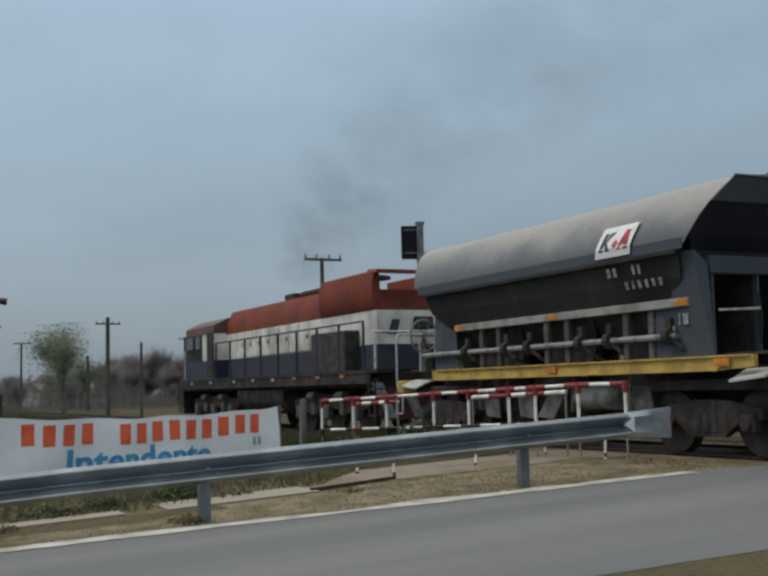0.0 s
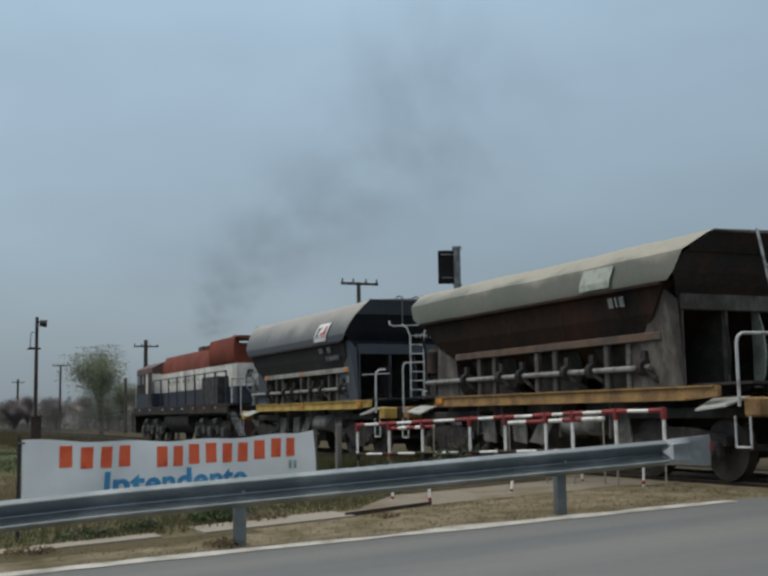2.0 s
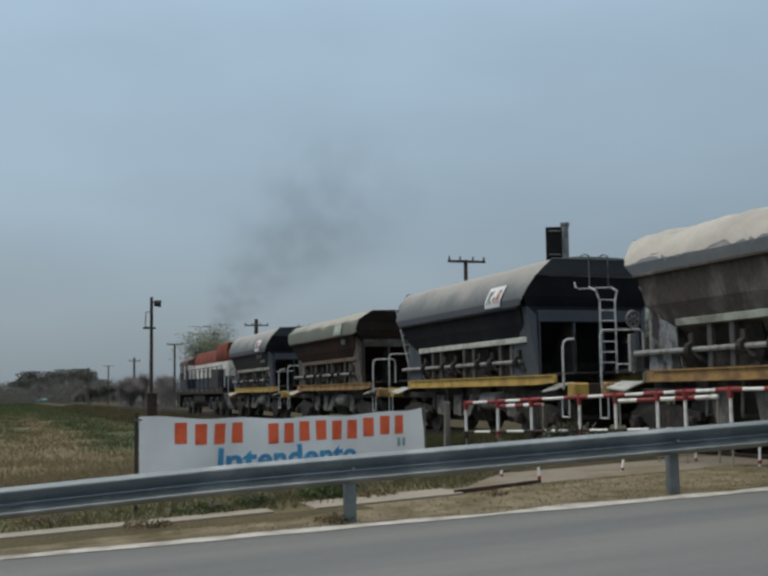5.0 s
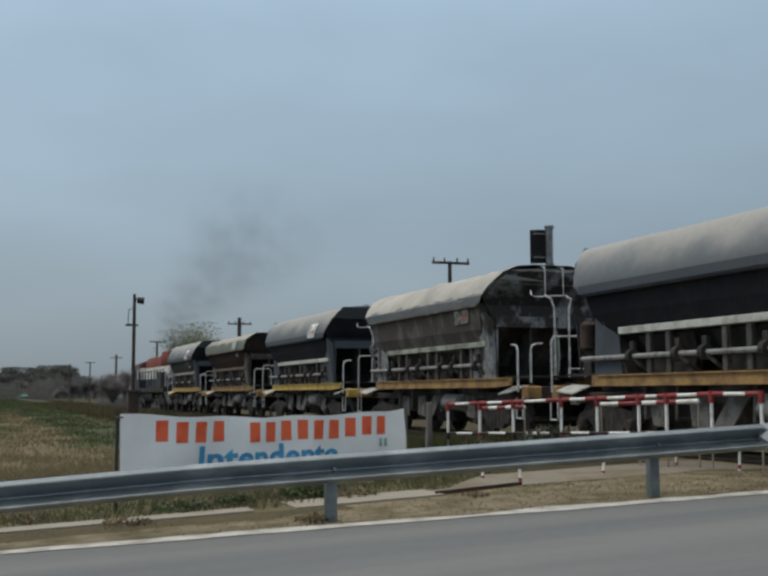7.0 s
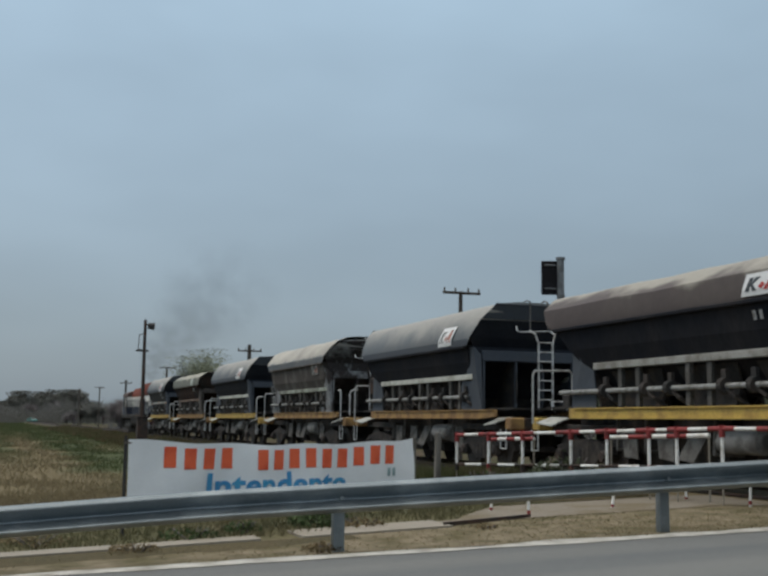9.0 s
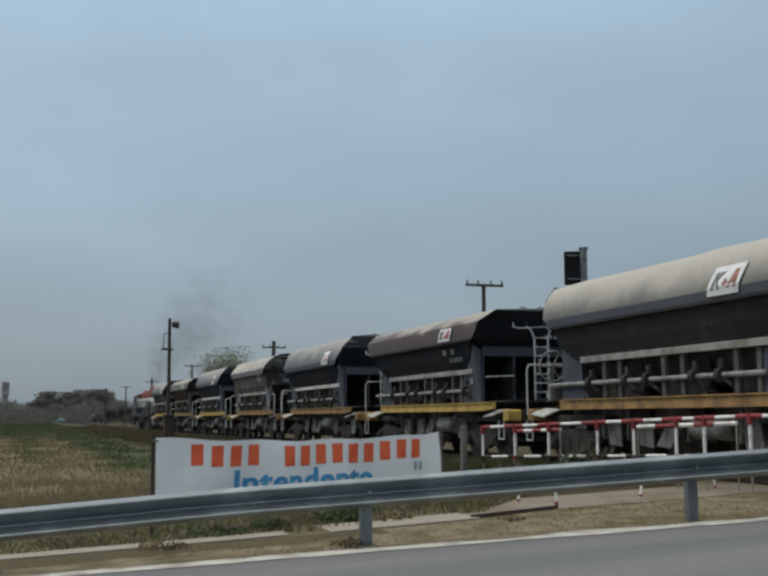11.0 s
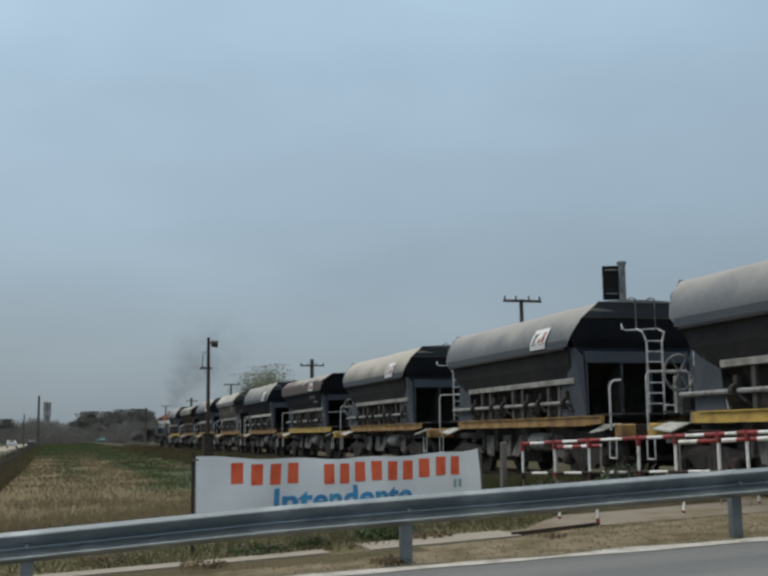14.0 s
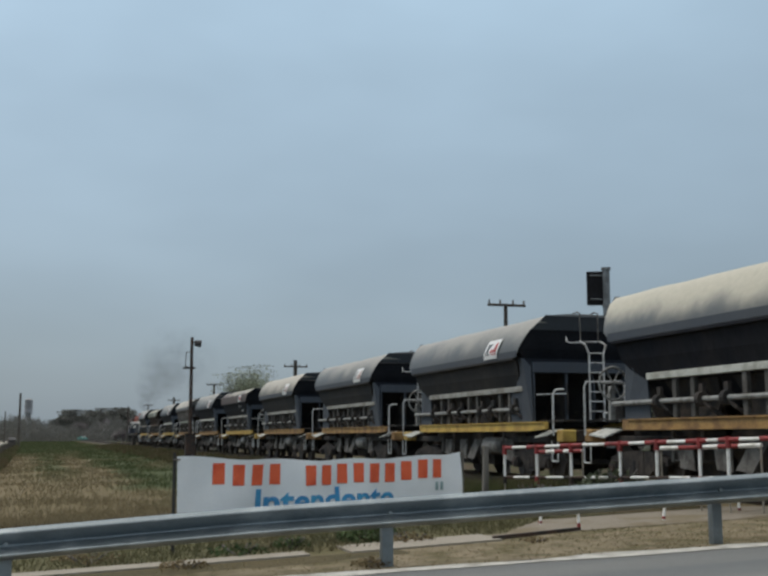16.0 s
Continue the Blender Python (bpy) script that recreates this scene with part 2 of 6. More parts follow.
LOCO_WHITE = mat("loco_white", (0.68, 0.675, 0.63), 0.55, vary=0.1, scale=1.5, fine=18, second=(0.40, 0.385, 0.36), amount=0.5, spread=0.15)
LOCO_BLUE = mat("loco_navy", (0.017, 0.024, 0.046), 0.8, vary=0.2, scale=1.5, second=(0.035, 0.038, 0.05), amount=0.45)
LOCO_DARK = mat("loco_frame_black", (0.022, 0.02, 0.02), 0.85, spec=0.25, vary=0.3, scale=2, second=(0.055, 0.045, 0.038), amount=0.4)
GRILLE = mat("dark_grille", (0.045, 0.045, 0.045), 0.75, 0.2, vary=0.25, scale=4)
GLASS = mat("dark_cab_glass", (0.03, 0.035, 0.04), 0.12, vary=0.1, bump=0)
TYRE = mat("tyre_rubber", (0.03, 0.03, 0.03), 0.9)
CAR_WHITE = mat("car_white", (0.5, 0.51, 0.52), 0.3, vary=0.03, bump=0)
CAR_GREEN = mat("car_teal", (0.12, 0.28, 0.25), 0.3, vary=0.03, bump=0)
BARK = mat("bark", (0.15, 0.132, 0.125), 0.95, vary=0.3, scale=3, fine=20)
# scrub and twigs: distance haze is mixed into these paler greys
SCRUB = mat("haze_lightened_scrub", (0.15, 0.145, 0.142), 0.95, thin=0.35, vary=0.2, scale=0.08, second=(0.125, 0.125, 0.112), amount=0.5, spread=0.2, bump=0, island=0.15, spec=0.05)
TWIG = mat("haze_lightened_twigs", (0.29, 0.265, 0.268), 0.95, thin=0.5, vary=0.25, scale=0.4, bump=0, island=0.3, spec=0.05)
LEAF = mat("spring_leaves", (0.3, 0.33, 0.25), 0.9, thin=0.6, vary=0.25, scale=0.5, bump=0, island=0.4, spec=0.1)
BUSH = mat("bush_leaves", (0.055, 0.068, 0.038), 0.9, thin=0.3, vary=0.25, scale=0.5, bump=0, island=0.4)
# far foliage, a lighter, greyer copy of the bush colour for haze
LEAF_HAZED = mat("haze_lightened_leaves", (0.15, 0.152, 0.138), 0.9, thin=0.4, vary=0.25, scale=0.5, bump=0, island=0.4)
PLASTER = mat("pale_plaster", (0.6, 0.58, 0.54), 0.9, vary=0.1, scale=0.6, second=(0.42, 0.4, 0.36), amount=0.3)
TILE_ROOF = mat("roof_sheet", (0.22, 0.17, 0.15), 0.8, vary=0.15, scale=1)
# blue-grey tint paints the haze in front of the far tower
TOWER = mat("hazed_tower_concrete", (0.33, 0.335, 0.35), 0.85, vary=0.08, scale=0.4)


# ---- mesh helpers ----
def part(name, bm, material, parent=None, label="", smooth=False):
    me = bpy.data.meshes.new(name)
    bmesh.ops.recalc_face_normals(bm, faces=bm.faces[:])
    bm.to_mesh(me)
    bm.free()
    me.materials.append(material)
    if smooth:
        me.shade_smooth()
        me.set_sharp_from_angle(angle=radians(38))
    ob = new(name, me)
    ob.parent = parent
    if label:
        ob["label"] = label
    return ob


def box(bm, x, y, z, sx, sy, sz, bevel=0.0, m=None):
    """A box by its centre and its full sizes, with chamfered edges where bevel is given."""
    mx = Matrix.Translation((x, y, z)) @ (m or Matrix()) @ Matrix.Diagonal((sx, sy, sz, 1))
    made = bmesh.ops.create_cube(bm, size=1, matrix=mx)["verts"]
    if bevel:
        edges = list({e for v in made for e in v.link_edges})
        bmesh.ops.bevel(bm, geom=edges, offset=bevel, segments=1, affect="EDGES")
    return bm


def boxed(*args, **kw):
    return box(bmesh.new(), *args, **kw)


def tube(bm, points, r, sides=8):
    """A round bar along straight runs between points."""
    for a, b in zip(points, points[1:]):
        a, b = Vector(a), Vector(b)
        d = b - a
        m = Matrix.Translation((a + b) / 2) @ d.to_track_quat("Z", "Y").to_matrix().to_4x4()
        bmesh.ops.create_cone(bm, cap_ends=True, segments=sides, radius1=r, radius2=r, depth=d.length + r * 0.8, matrix=m)
    return bm


def tubed(points, r, sides=8):
    return tube(bmesh.new(), points, r, sides)


def cone(bm, a, b, r1, r2, sides=10):
    a, b = Vector(a), Vector(b)
    d = b - a
    m = Matrix.Translation((a + b) / 2) @ d.to_track_quat("Z", "Y").to_matrix().to_4x4()
    bmesh.ops.create_cone(bm, cap_ends=True, segments=sides, radius1=r1, radius2=r2, depth=d.length, matrix=m)
    return bm


def loft(bm, rings, closed=True):
    """Skins rings of equal length and caps both ends."""
    vs = [[bm.verts.new(p) for p in ring] for ring in rings]
    n = len(vs[0])
    for a, b in zip(vs, vs[1:]):
        for i in range(n):
            bm.faces.new((a[i], a[(i + 1) % n], b[(i + 1) % n], b[i]))
    if closed:
        bm.faces.new(vs[0])
        bm.faces.new(vs[-1][::-1])
    return bm


def plate(pts, thick, axis):
    """A flat plate through the points, thickened along the axis vector."""
    bm = bmesh.new()
    off = Vector(axis).normalized() * thick
    loft(bm, [[Vector(p) for p in pts], [Vector(p) + off for p in pts]])
    return bm


def thing(name, label, category, group="", m=None):
    ob = new(name)
    ob.empty_display_size = 0.2
    if m is not None:
        ob.matrix_basis = m
    return tagged(ob, label, category, group)


# ---- ground ----
TRACK_X = 12.4


def smooth(a, b, v):
    u = max(0.0, min(1.0, (v - a) / (b - a)))
    return u * u * (3 - 2 * u)


def ground_z(x, y):
    ramp_z = max(-0.62, min(-0.06, -0.06 - 0.04 * (10 - x)))
    if x > 15:
        ramp_z = -0.06 - 0.5 * smooth(15, 30, x)
    field = -0.55 + 0.3 * (1 - smooth(1.8, 4.2, abs(x - TRACK_X)))
    w = smooth(17, 30, y) if y > 0 else smooth(2, 14, -y)
    z = ramp_z * (1 - w) + field * w
    if y > 13.6:
        z += 0.07 * noise.noise((x * 0.35, y * 0.2, 0)) * smooth(13.6, 22, y)
    return z


def spaced(*runs):
    out = []
    for a, b, s in runs:
        out += list(np.arange(a, b, s))
    return out + [runs[-1][1]]


xs = spaced((-1500, -300, 200), (-300, -60, 30), (-60, -12, 4), (-12, 36, 0.6), (36, 90, 6), (90, 300, 30), (300, 1500, 200))
ys = spaced((-400, -40, 60), (-40, 0, 4), (0, 40, 0.6), (40, 120, 2), (120, 400, 14), (400, 2600, 220))
bm = bmesh.new()
grid = [[bm.verts.new((x, y, ground_z(x, y))) for x in xs] for y in ys]
for r0, r1 in zip(grid, grid[1:]):
    for i in range(len(xs) - 1):
        bm.faces.new((r0[i], r0[i + 1], r1[i + 1], r1[i]))
ground = part("ground", bm, GRASS, smooth=True)
tagged(ground, "dry yellowish verge and field grass with green patches", "ground", kind="structure")


def strip(name, material, edge_a, edge_b, xs_, lift, label, category, kind="structure"):
    """A sheet laid on the ground between two edges y(x), a little above it."""
    bm = bmesh.new()
    rows = []
    for x in xs_:
        ya, yb = edge_a(x), edge_b(x)
        rows.append([bm.verts.new((x, ya + (yb - ya) * k / 4, ground_z(x, ya + (yb - ya) * k / 4) + lift)) for k in range(5)])
    for a, b in zip(rows, rows[1:]):
        for k in range(4):
            bm.faces.new((a[k], b[k], b[k + 1], a[k + 1]))
    return tagged(part(name, bm, material, smooth=True), label, category, kind=kind)


road_xs = spaced((-60, -12, 4), (-12, 40, 0.5), (40, 120, 8))
wob = lambda x, s: 0.10 * noise.noise((x * 0.9, s, 0)) + 0.05 * noise.noise((x * 3.1, s, 4))
strip("road", ASPHALT, lambda x: 6.75 - 0.07 * x + wob(x, 1), lambda x: 11.55 - 0.06 * x + wob(x, 2) * 0.4, road_xs, 0.012, "worn grey asphalt road rising to the level crossing", "road")
strip("road_line", LINE, lambda x: 11.30 - 0.06 * x + 0.7 * wob(x, 3), lambda x: 11.59 - 0.06 * x + 1.7 * wob(x, 6), spaced((-40, 9.6, 0.25)), 0.02, "worn white edge line of the asphalt road", "road marking")
path_lo = lambda x: 13.05 + 0.65 * smooth(3.0, 7.0, x)
path_hi = lambda x: path_lo(x) + 0.42 + 1.6 * smooth(5.7, 7.6, x)
strip("near_verge", DARK_TURF, lambda x: 2.5, lambda x: 6.8 - 0.07 * x, spaced((-20, 12, 0.5)), 0.008, "bare brown verge on the near side of the road", "verge")
strip("footpath", DIRT, lambda x: path_lo(x) + wob(x, 4), lambda x: path_hi(x) + wob(x, 5) * 2, spaced((5.4, 11.2, 0.3)), 0.014, "pale trodden footpath of packed dirt", "footpath")
strip("verge", VERGE_SOIL, lambda x: 11.5 - 0.06 * x, lambda x: path_lo(x) + 0.1 + wob(x, 8), spaced((-30, 12, 0.4)), 0.006, "bare brown soil of the road verge", "verge")
strip("verge_turf", DARK_TURF, lambda x: max(11.75 - 0.06 * x, 12.2 + 0.09 * x) + 2.2 * wob(x, 11), lambda x: 13.0 + 0.03 * x + 1.0 * wob(x, 12), spaced((-14, 4.2, 0.2)), 0.0085, "darker worn turf beside the sunken kerb", "verge")
bm = bmesh.new()
for a, b in ((-6.0, -0.35), (-0.33, 1.4), (1.42, 3.1), (3.6, 5.6)):
    x0, x1 = a, b
    y0, y1 = 12.95 + 0.03 * (x0), 12.95 + 0.05 * x1
    deep = 0.42 if x1 < 3.5 else 0.78
    pts = [(x0, y0, 0), (x1, y1, 0), (x1, y1 + deep, 0), (x0, y0 + deep, 0)]
    loft(bm, [[(p[0], p[1], ground_z(p[0], p[1]) - 0.05) for p in pts], [(p[0], p[1], ground_z(p[0], p[1]) + 0.03) for p in pts]])
tagged(part("kerb", bm, CONCRETE), "pale broken concrete kerb half sunk in grass", "kerb", kind="structure")
tagged(part("kerb", plate([(5.53, 13.35, -0.26), (6.95, 13.75, -0.20), (6.95, 13.75, -0.13), (5.53, 13.35, -0.18)], 0.05, (0, 1, 0)), RUSTY), "dark sunken iron channel edge of the footpath", "kerb", kind="structure")
strip("side_road", CONCRETE, lambda x: 24, lambda x: 600, spaced((-11.5, -5.0, 1.3)), 0.03, "distant pale road that runs beside the railway field", "road")
bm = bmesh.new()
rows = []
for y in spaced((15.5, 40, 1.5), (40, 120, 5), (120, 340, 20)):
    a, b = 7.4 + 0.8 * noise.noise((y * 0.13, 2, 0)), TRACK_X - 2.1
    rows.append([bm.verts.new((a + (b - a) * k / 4, y, ground_z(a + (b - a) * k / 4, y) + 0.02)) for k in range(5)])
for a, b in zip(rows, rows[1:]):
    for k in range(4):
        bm.faces.new((a[k], a[k + 1], b[k + 1], b[k]))
tagged(part("bank", bm, BROWN_BANK, smooth=True), "brown weedy bank along the railway", "bank", kind="structure")
# the far side of the line, rough and brown up to the scrub;
# its near end, from 11.4, is dark ground colour in place of shadows
bm = bmesh.new()
rows = []
for y in spaced((11.4, 40, 1.5), (40, 120, 5), (120, 340, 20)):
    a, b = TRACK_X + 2.1, 46 + 4 * noise.noise((y * 0.1, 7, 0))
    rows.append([bm.verts.new((a + (b - a) * k / 14, y, ground_z(a + (b - a) * k / 14, y) + 0.02)) for k in range(15)])
for a, b in zip(rows, rows[1:]):
    for k in range(14):
        bm.faces.new((a[k], a[k + 1], b[k + 1], b[k]))
tagged(part("bank", bm, BROWN_BANK, smooth=True), "rough brown ground beyond the railway, near end painting shade", "bank", kind="structure")


# ---- railway track ----
bm = bmesh.new()
prof = ((-2.3, -0.5), (-1.45, -0.17), (1.45, -0.17), (2.3, -0.5))
loft(bm, [[(TRACK_X + px, y, pz) for px, pz in prof] for y in (-60, 4.2)])
loft(bm, [[(TRACK_X + px, y, pz) for px, pz in prof] for y in (12.6, 30, 80, 160, 340)])
tagged(part("track_bed", bm, BALLAST), "dark brown stone ballast bed of the railway", "track bed", kind="structure")
rail_prof = ((-0.07, -0.16), (0.07, -0.16), (0.07, -0.14), (0.012, -0.12), (0.012, -0.04), (0.035, -0.03), (0.035, 0), (-0.035, 0), (-0.035, -0.03), (-0.012, -0.04), (-0.012, -0.12), (-0.07, -0.14))
for s in (-1, 1):
    bm = loft(bmesh.new(), [[(TRACK_X + s * 0.873 + px, y, pz) for px, pz in rail_prof] for y in (-60, 340)])
    tagged(part("rail", bm, RUSTY), "brown steel rail of the broad-gauge railway", "rail", "railway rails")
bm = bmesh.new()
for i in range(110):
    y = 13.2 + i * 0.66
    box(bm, TRACK_X + random.uniform(-0.04, 0.04), y, -0.155, 2.7, 0.24, 0.06)
tagged(part("sleepers", bm, WOOD), "weathered wooden sleepers under the rails", "sleepers", kind="stuff")


# ---- train ----
WHEEL_R = 0.46


def wheelset(parent, y, r=WHEEL_R, z=None):
    """An axle with two flanged wheels, which turns about its own x axis."""
    bm = bmesh.new()
    for s in (-1, 1):
        x = s * 0.873
        cone(bm, (x - 0.065, 0, 0), (x + 0.065, 0, 0), r, r, 22)
        cone(bm, (x - s * 0.08, 0, 0), (x - s * 0.05, 0, 0), r + 0.028, r + 0.028, 22)
        for k in range(3):
            a = k * math.tau / 3
            box(bm, x + s * 0.07, math.cos(a) * r * 0.55, math.sin(a) * r * 0.55, 0.02, r * 0.22, r * 0.22)
    tube(bm, [(-1.08, 0, 0), (1.08, 0, 0)], 0.075, 10)
    ob = part("wheelset", bm, WHEEL, parent, "dull steel wheels on their axle", smooth=True)
    ob.matrix_basis = pose(0, y, r if z is None else z)
    return ob


def bogie(parent, y, base=1.75):
    """A three-piece freight bogie: side frames and bolster as one part, axle boxes and springs on it."""
    bm = bmesh.new()
    for s in (-1, 1):
        x = s * 1.08
        pts = [(-base / 2 - 0.22, 0.52), (-base / 2 - 0.22, 0.66), (-0.35, 0.78), (0.35, 0.78), (base / 2 + 0.22, 0.66), (base / 2 + 0.22, 0.52), (base / 2 - 0.2, 0.5), (0.34, 0.26), (-0.34, 0.26), (-base / 2 + 0.2, 0.5)]
        loft(bm, [[(x - 0.06, y + a, b) for a, b in pts], [(x + 0.06, y + a, b) for a, b in pts]])
    box(bm, 0, y, 0.68, 2.3, 0.42, 0.22)
    box(bm, 0, y + base / 2 + 0.52, 0.5, 1.9, 0.08, 0.1)
    box(bm, 0, y - base / 2 - 0.52, 0.5, 1.9, 0.08, 0.1)
    frame_ob = part("bogie_frame", bm, BOGIE, parent, "grimy cast bogie frame")
    for s in (-1, 1):
        bm = bmesh.new()
        for k in (-0.18, 0, 0.18):
            cone(bm, (s * 1.1, y + k, 0.34), (s * 1.1, y + k, 0.6), 0.075, 0.075, 10)
        part("spring", bm, CHUTE, frame_ob)
        for k in (-1, 1):
            part("axle_box", boxed(s * 1.15, y + k * base / 2, WHEEL_R, 0.16, 0.26, 0.26, 0.03), BOGIE, frame_ob)
            part("axle_cap", cone(bmesh.new(), (s * 1.22, y + k * base / 2, WHEEL_R), (s * 1.27, y + k * base / 2, WHEEL_R), 0.11, 0.09, 12), RUSTY, frame_ob, "rusty round axle cap")
    return [wheelset(parent, y - base / 2), wheelset(parent, y + base / 2)]


def bars(parent, material, x, y0, z0, widths, h, gap=0.06, nx=0.0):
    """Unreadable lettering: a row of plain bars that runs towards -y on a side that leans by nx per metre of height."""
    y = y0
    for w in widths:
        if w > 0:
            pts = [(x, y, z0), (x, y - w, z0), (x + nx * h, y - w, z0 + h), (x + nx * h, y, z0 + h)]
            part("lettering_bar", plate(pts, 0.006, (-1, 0, 0)), material, parent, "faded lettering")
            y -= w + gap
        else:
            y += w


def hopper_wagon(label, body, roof, side, frame_mat, ledge_mat, tall=3.95, logo=0, ladder=1, wheel_end=0, flat_belt=False, low_emblem=False, rails=2, end_mat=None, belt=None, reach=0.0, lump=0.0, dust=None, emblem_y=-2.0, hood_mat=None, web_mat=None, reflectors=0, letters=True, stack=0, front_rail=1):
    """A ballast hopper: bathtub body with cut-off ends over discharge gear on a bogie frame. Front is +y, the near side -x."""
    w = thing("hopper_wagon", label, "wagon", "ballast hoppers of the train")
    end_mat = end_mat or body
    bz0 = 3.0 if flat_belt else 3.12 if low_emblem else 2.94
    hw, tw = 1.62, 1.13
    yt, yb = 4.53 + reach, 4.12 + reach

    # upper body: sides above the belt, lid line with dents
    def ring(f):
        pts = []
        n = 18
        for i in range(n + 1):
            u = -1 + 2 * i / n
            y = u * (yb + (yt - yb) * f)
            pts.append(y)
        return pts
    bm = bmesh.new()
    if flat_belt:
        levels = [(hw - 0.02, bz0, -0.45), (hw, bz0 + 0.12, 0.0), (hw - 0.04, tall - 0.30, 0.45), (1.24, tall - 0.05, 0.95), (1.16, tall - 0.01, 1.0), (0.6, tall + 0.01, 1.0), (0.0, tall + 0.02, 1.0)]
    else:
        levels = [(hw - 0.01, bz0, -0.55), (hw + 0.01, bz0 + 0.19, 0.0), (hw - 0.07, bz0 + (0.31 if low_emblem else 0.40), 0.28), (hw - 0.19, 3.56, 0.6), (tw + 0.14, tall - 0.18, 0.9), (tw - 0.02, tall - 0.04, 1.0), (tw - 0.25, tall, 1.0), (0.5, tall + 0.03, 1.0), (0.0, tall + 0.04, 1.0)]
    chain = [(-x, z, f) for x, z, f in levels] + [(x, z, f) for x, z, f in levels[-2::-1]]
    seed = random.random() * 50
    rows = []
    for x, z, f in chain:
        rows.append([bm.verts.new((x, y, z + 0.025 * noise.noise((y * 0.8 + seed, x, z)))) for y in ring(f)])
    for a, b in zip(rows, rows[1:]):
        for i in range(len(a) - 1):
            bm.faces.new((a[i], a[i + 1], b[i + 1], b[i]))
    for k in (0, -1):
        low = [r[k] for r, (x, z, f) in zip(rows, chain) if z > 3.5]
        bm.faces.new(low if k == 0 else low[::-1])
    part("roof", bm, roof, w, "dust-covered rounded upper body", smooth=True)

    # dust that lies on the upper body, with an uneven lower edge
    side_levels = [(x, z, f) for x, z, f in levels if z < levels[-2][1]]
    z_hi = side_levels[-1][1]
    z_mid = 3.4 if flat_belt else 3.38 if lump > 0.06 else 3.52

    def on_side(z):
        for (x0, z0, f0), (x1, z1, f1) in zip(side_levels, side_levels[1:]):
            if z0 <= z <= z1:
                u = (z - z0) / (z1 - z0)
                return x0 + (x1 - x0) * u, f0 + (f1 - f0) * u
        return side_levels[-1][0], side_levels[-1][2]
    bm = bmesh.new()
    rows = []
    steps = 72
    for i in range(steps + 1):
        u = -0.995 + 1.99 * i / steps
        col = []
        for s in (-1, 1):
            wav = noise.noise((u * 6 + seed, s * 3, 1)) + 0.6 * noise.noise((u * 17 + seed, s * 3, 5))
            lo = min(z_hi - 0.05, z_mid - 0.05 + 0.14 * wav)
            half = []
            for k in range(6):
                z = lo + (z_hi - lo) * k / 5
                x, f = on_side(z)
                y = u * (yb + (yt - yb) * f)
                rise = (0.012 + lump * max(0.0, 0.35 + noise.noise((y * 0.9 + seed, s, 7)) + 0.5 * noise.noise((y * 2.6, k * 0.2, seed)))) * (k / 5) ** 0.7 + 0.006
                half.append((s * (x + rise * 0.5), y, z + rise))
            x, z, f = levels[-2]
            half.append((s * x, u * (yb + (yt - yb) * f), z + 0.03 + lump * 0.8))
            col += half if s < 0 else half[::-1]
        rows.append([bm.verts.new(p) for p in col])
    for a, b in zip(rows, rows[1:]):
        for k in range(len(a) - 1):
            bm.faces.new((a[k], a[k + 1], b[k + 1], b[k]))
    if lump > 0.06:
        part("dust_layer", bm, dust, w, "heaped pale dust", smooth=True)
    else:
        bm.free()

    # belt rail
    for s in (-1, 1):
        # darker strip above the rail paints the shadow at the belt lip
        if not flat_belt and lump < 0.06:
            part("belt_shade_band", boxed(s * (hw + 0.003), 0, bz0 + 0.085, 0.02, 2 * yb - 0.3, 0.16, 0.004), body, w, "painted shade strip along the foot of the upper body")
        part("belt_rail", boxed(s * (hw - 0.02), 0, bz0 - 0.03, 0.09, 2 * yb - 0.6, 0.06, 0.01), belt or side, w)

    # lower body: sides lean in to the ledge, ends lean in strongly
    bm = bmesh.new()
    hx, zl = 1.30, 2.2
    rings = []
    for z, x, y in ((bz0 + 0.03, hw - 0.06, yb - 0.3), (bz0 - 0.03, hw - 0.06, yb - 0.32), (2.55, 1.46, 3.72), (zl, hx, 3.35), (1.62, 0.75, 2.9)):
        rings.append([(-x, -y, z), (x, -y, z), (x, y, z), (-x, y, z)])
    loft(bm, rings[::-1])
    # side colour includes the shade below the belt, besides dust and rust
    part("hopper_body", bm, side, w, "sloping dusty lower hopper sides, coloured dark for shade")
    # end hoods: a fascia under the roof edge, then a sheet that runs in and down to the transom
    for s in (-1, 1):
        if flat_belt:
            ends = ((1.17, yt, tall - 0.02), (hw - 0.10, yb + 0.16, tall - 0.32), (hw - 0.01, yb, bz0 + 0.12), (1.46, yb - 0.14, bz0 - 0.06), (1.22, 4.0 if s < 0 else 3.68, 2.68))
        else:
            ends = ((tw - 0.02, yt, tall - 0.02), (1.43, yb + 0.25, 3.57), (hw, yb + 0.01, bz0 + 0.19), (1.46, yb - 0.14, bz0 - 0.02), (1.22, 4.0 if s < 0 else 3.68, 2.68))
        (xa, ya, za), (xb, y2, zb) = ends[:2]
        fascia = plate([(-xa, s * ya, za), (xa, s * ya, za), (xb, s * y2, zb), (-xb, s * y2, zb)], 0.03, (0, s, 0))
        bm = loft(bmesh.new(), [[(-x, s * y, z), (x, s * y, z), (x, s * (y - 0.03), z), (-x, s * (y - 0.03), z)] for x, y, z in ends[1:]])
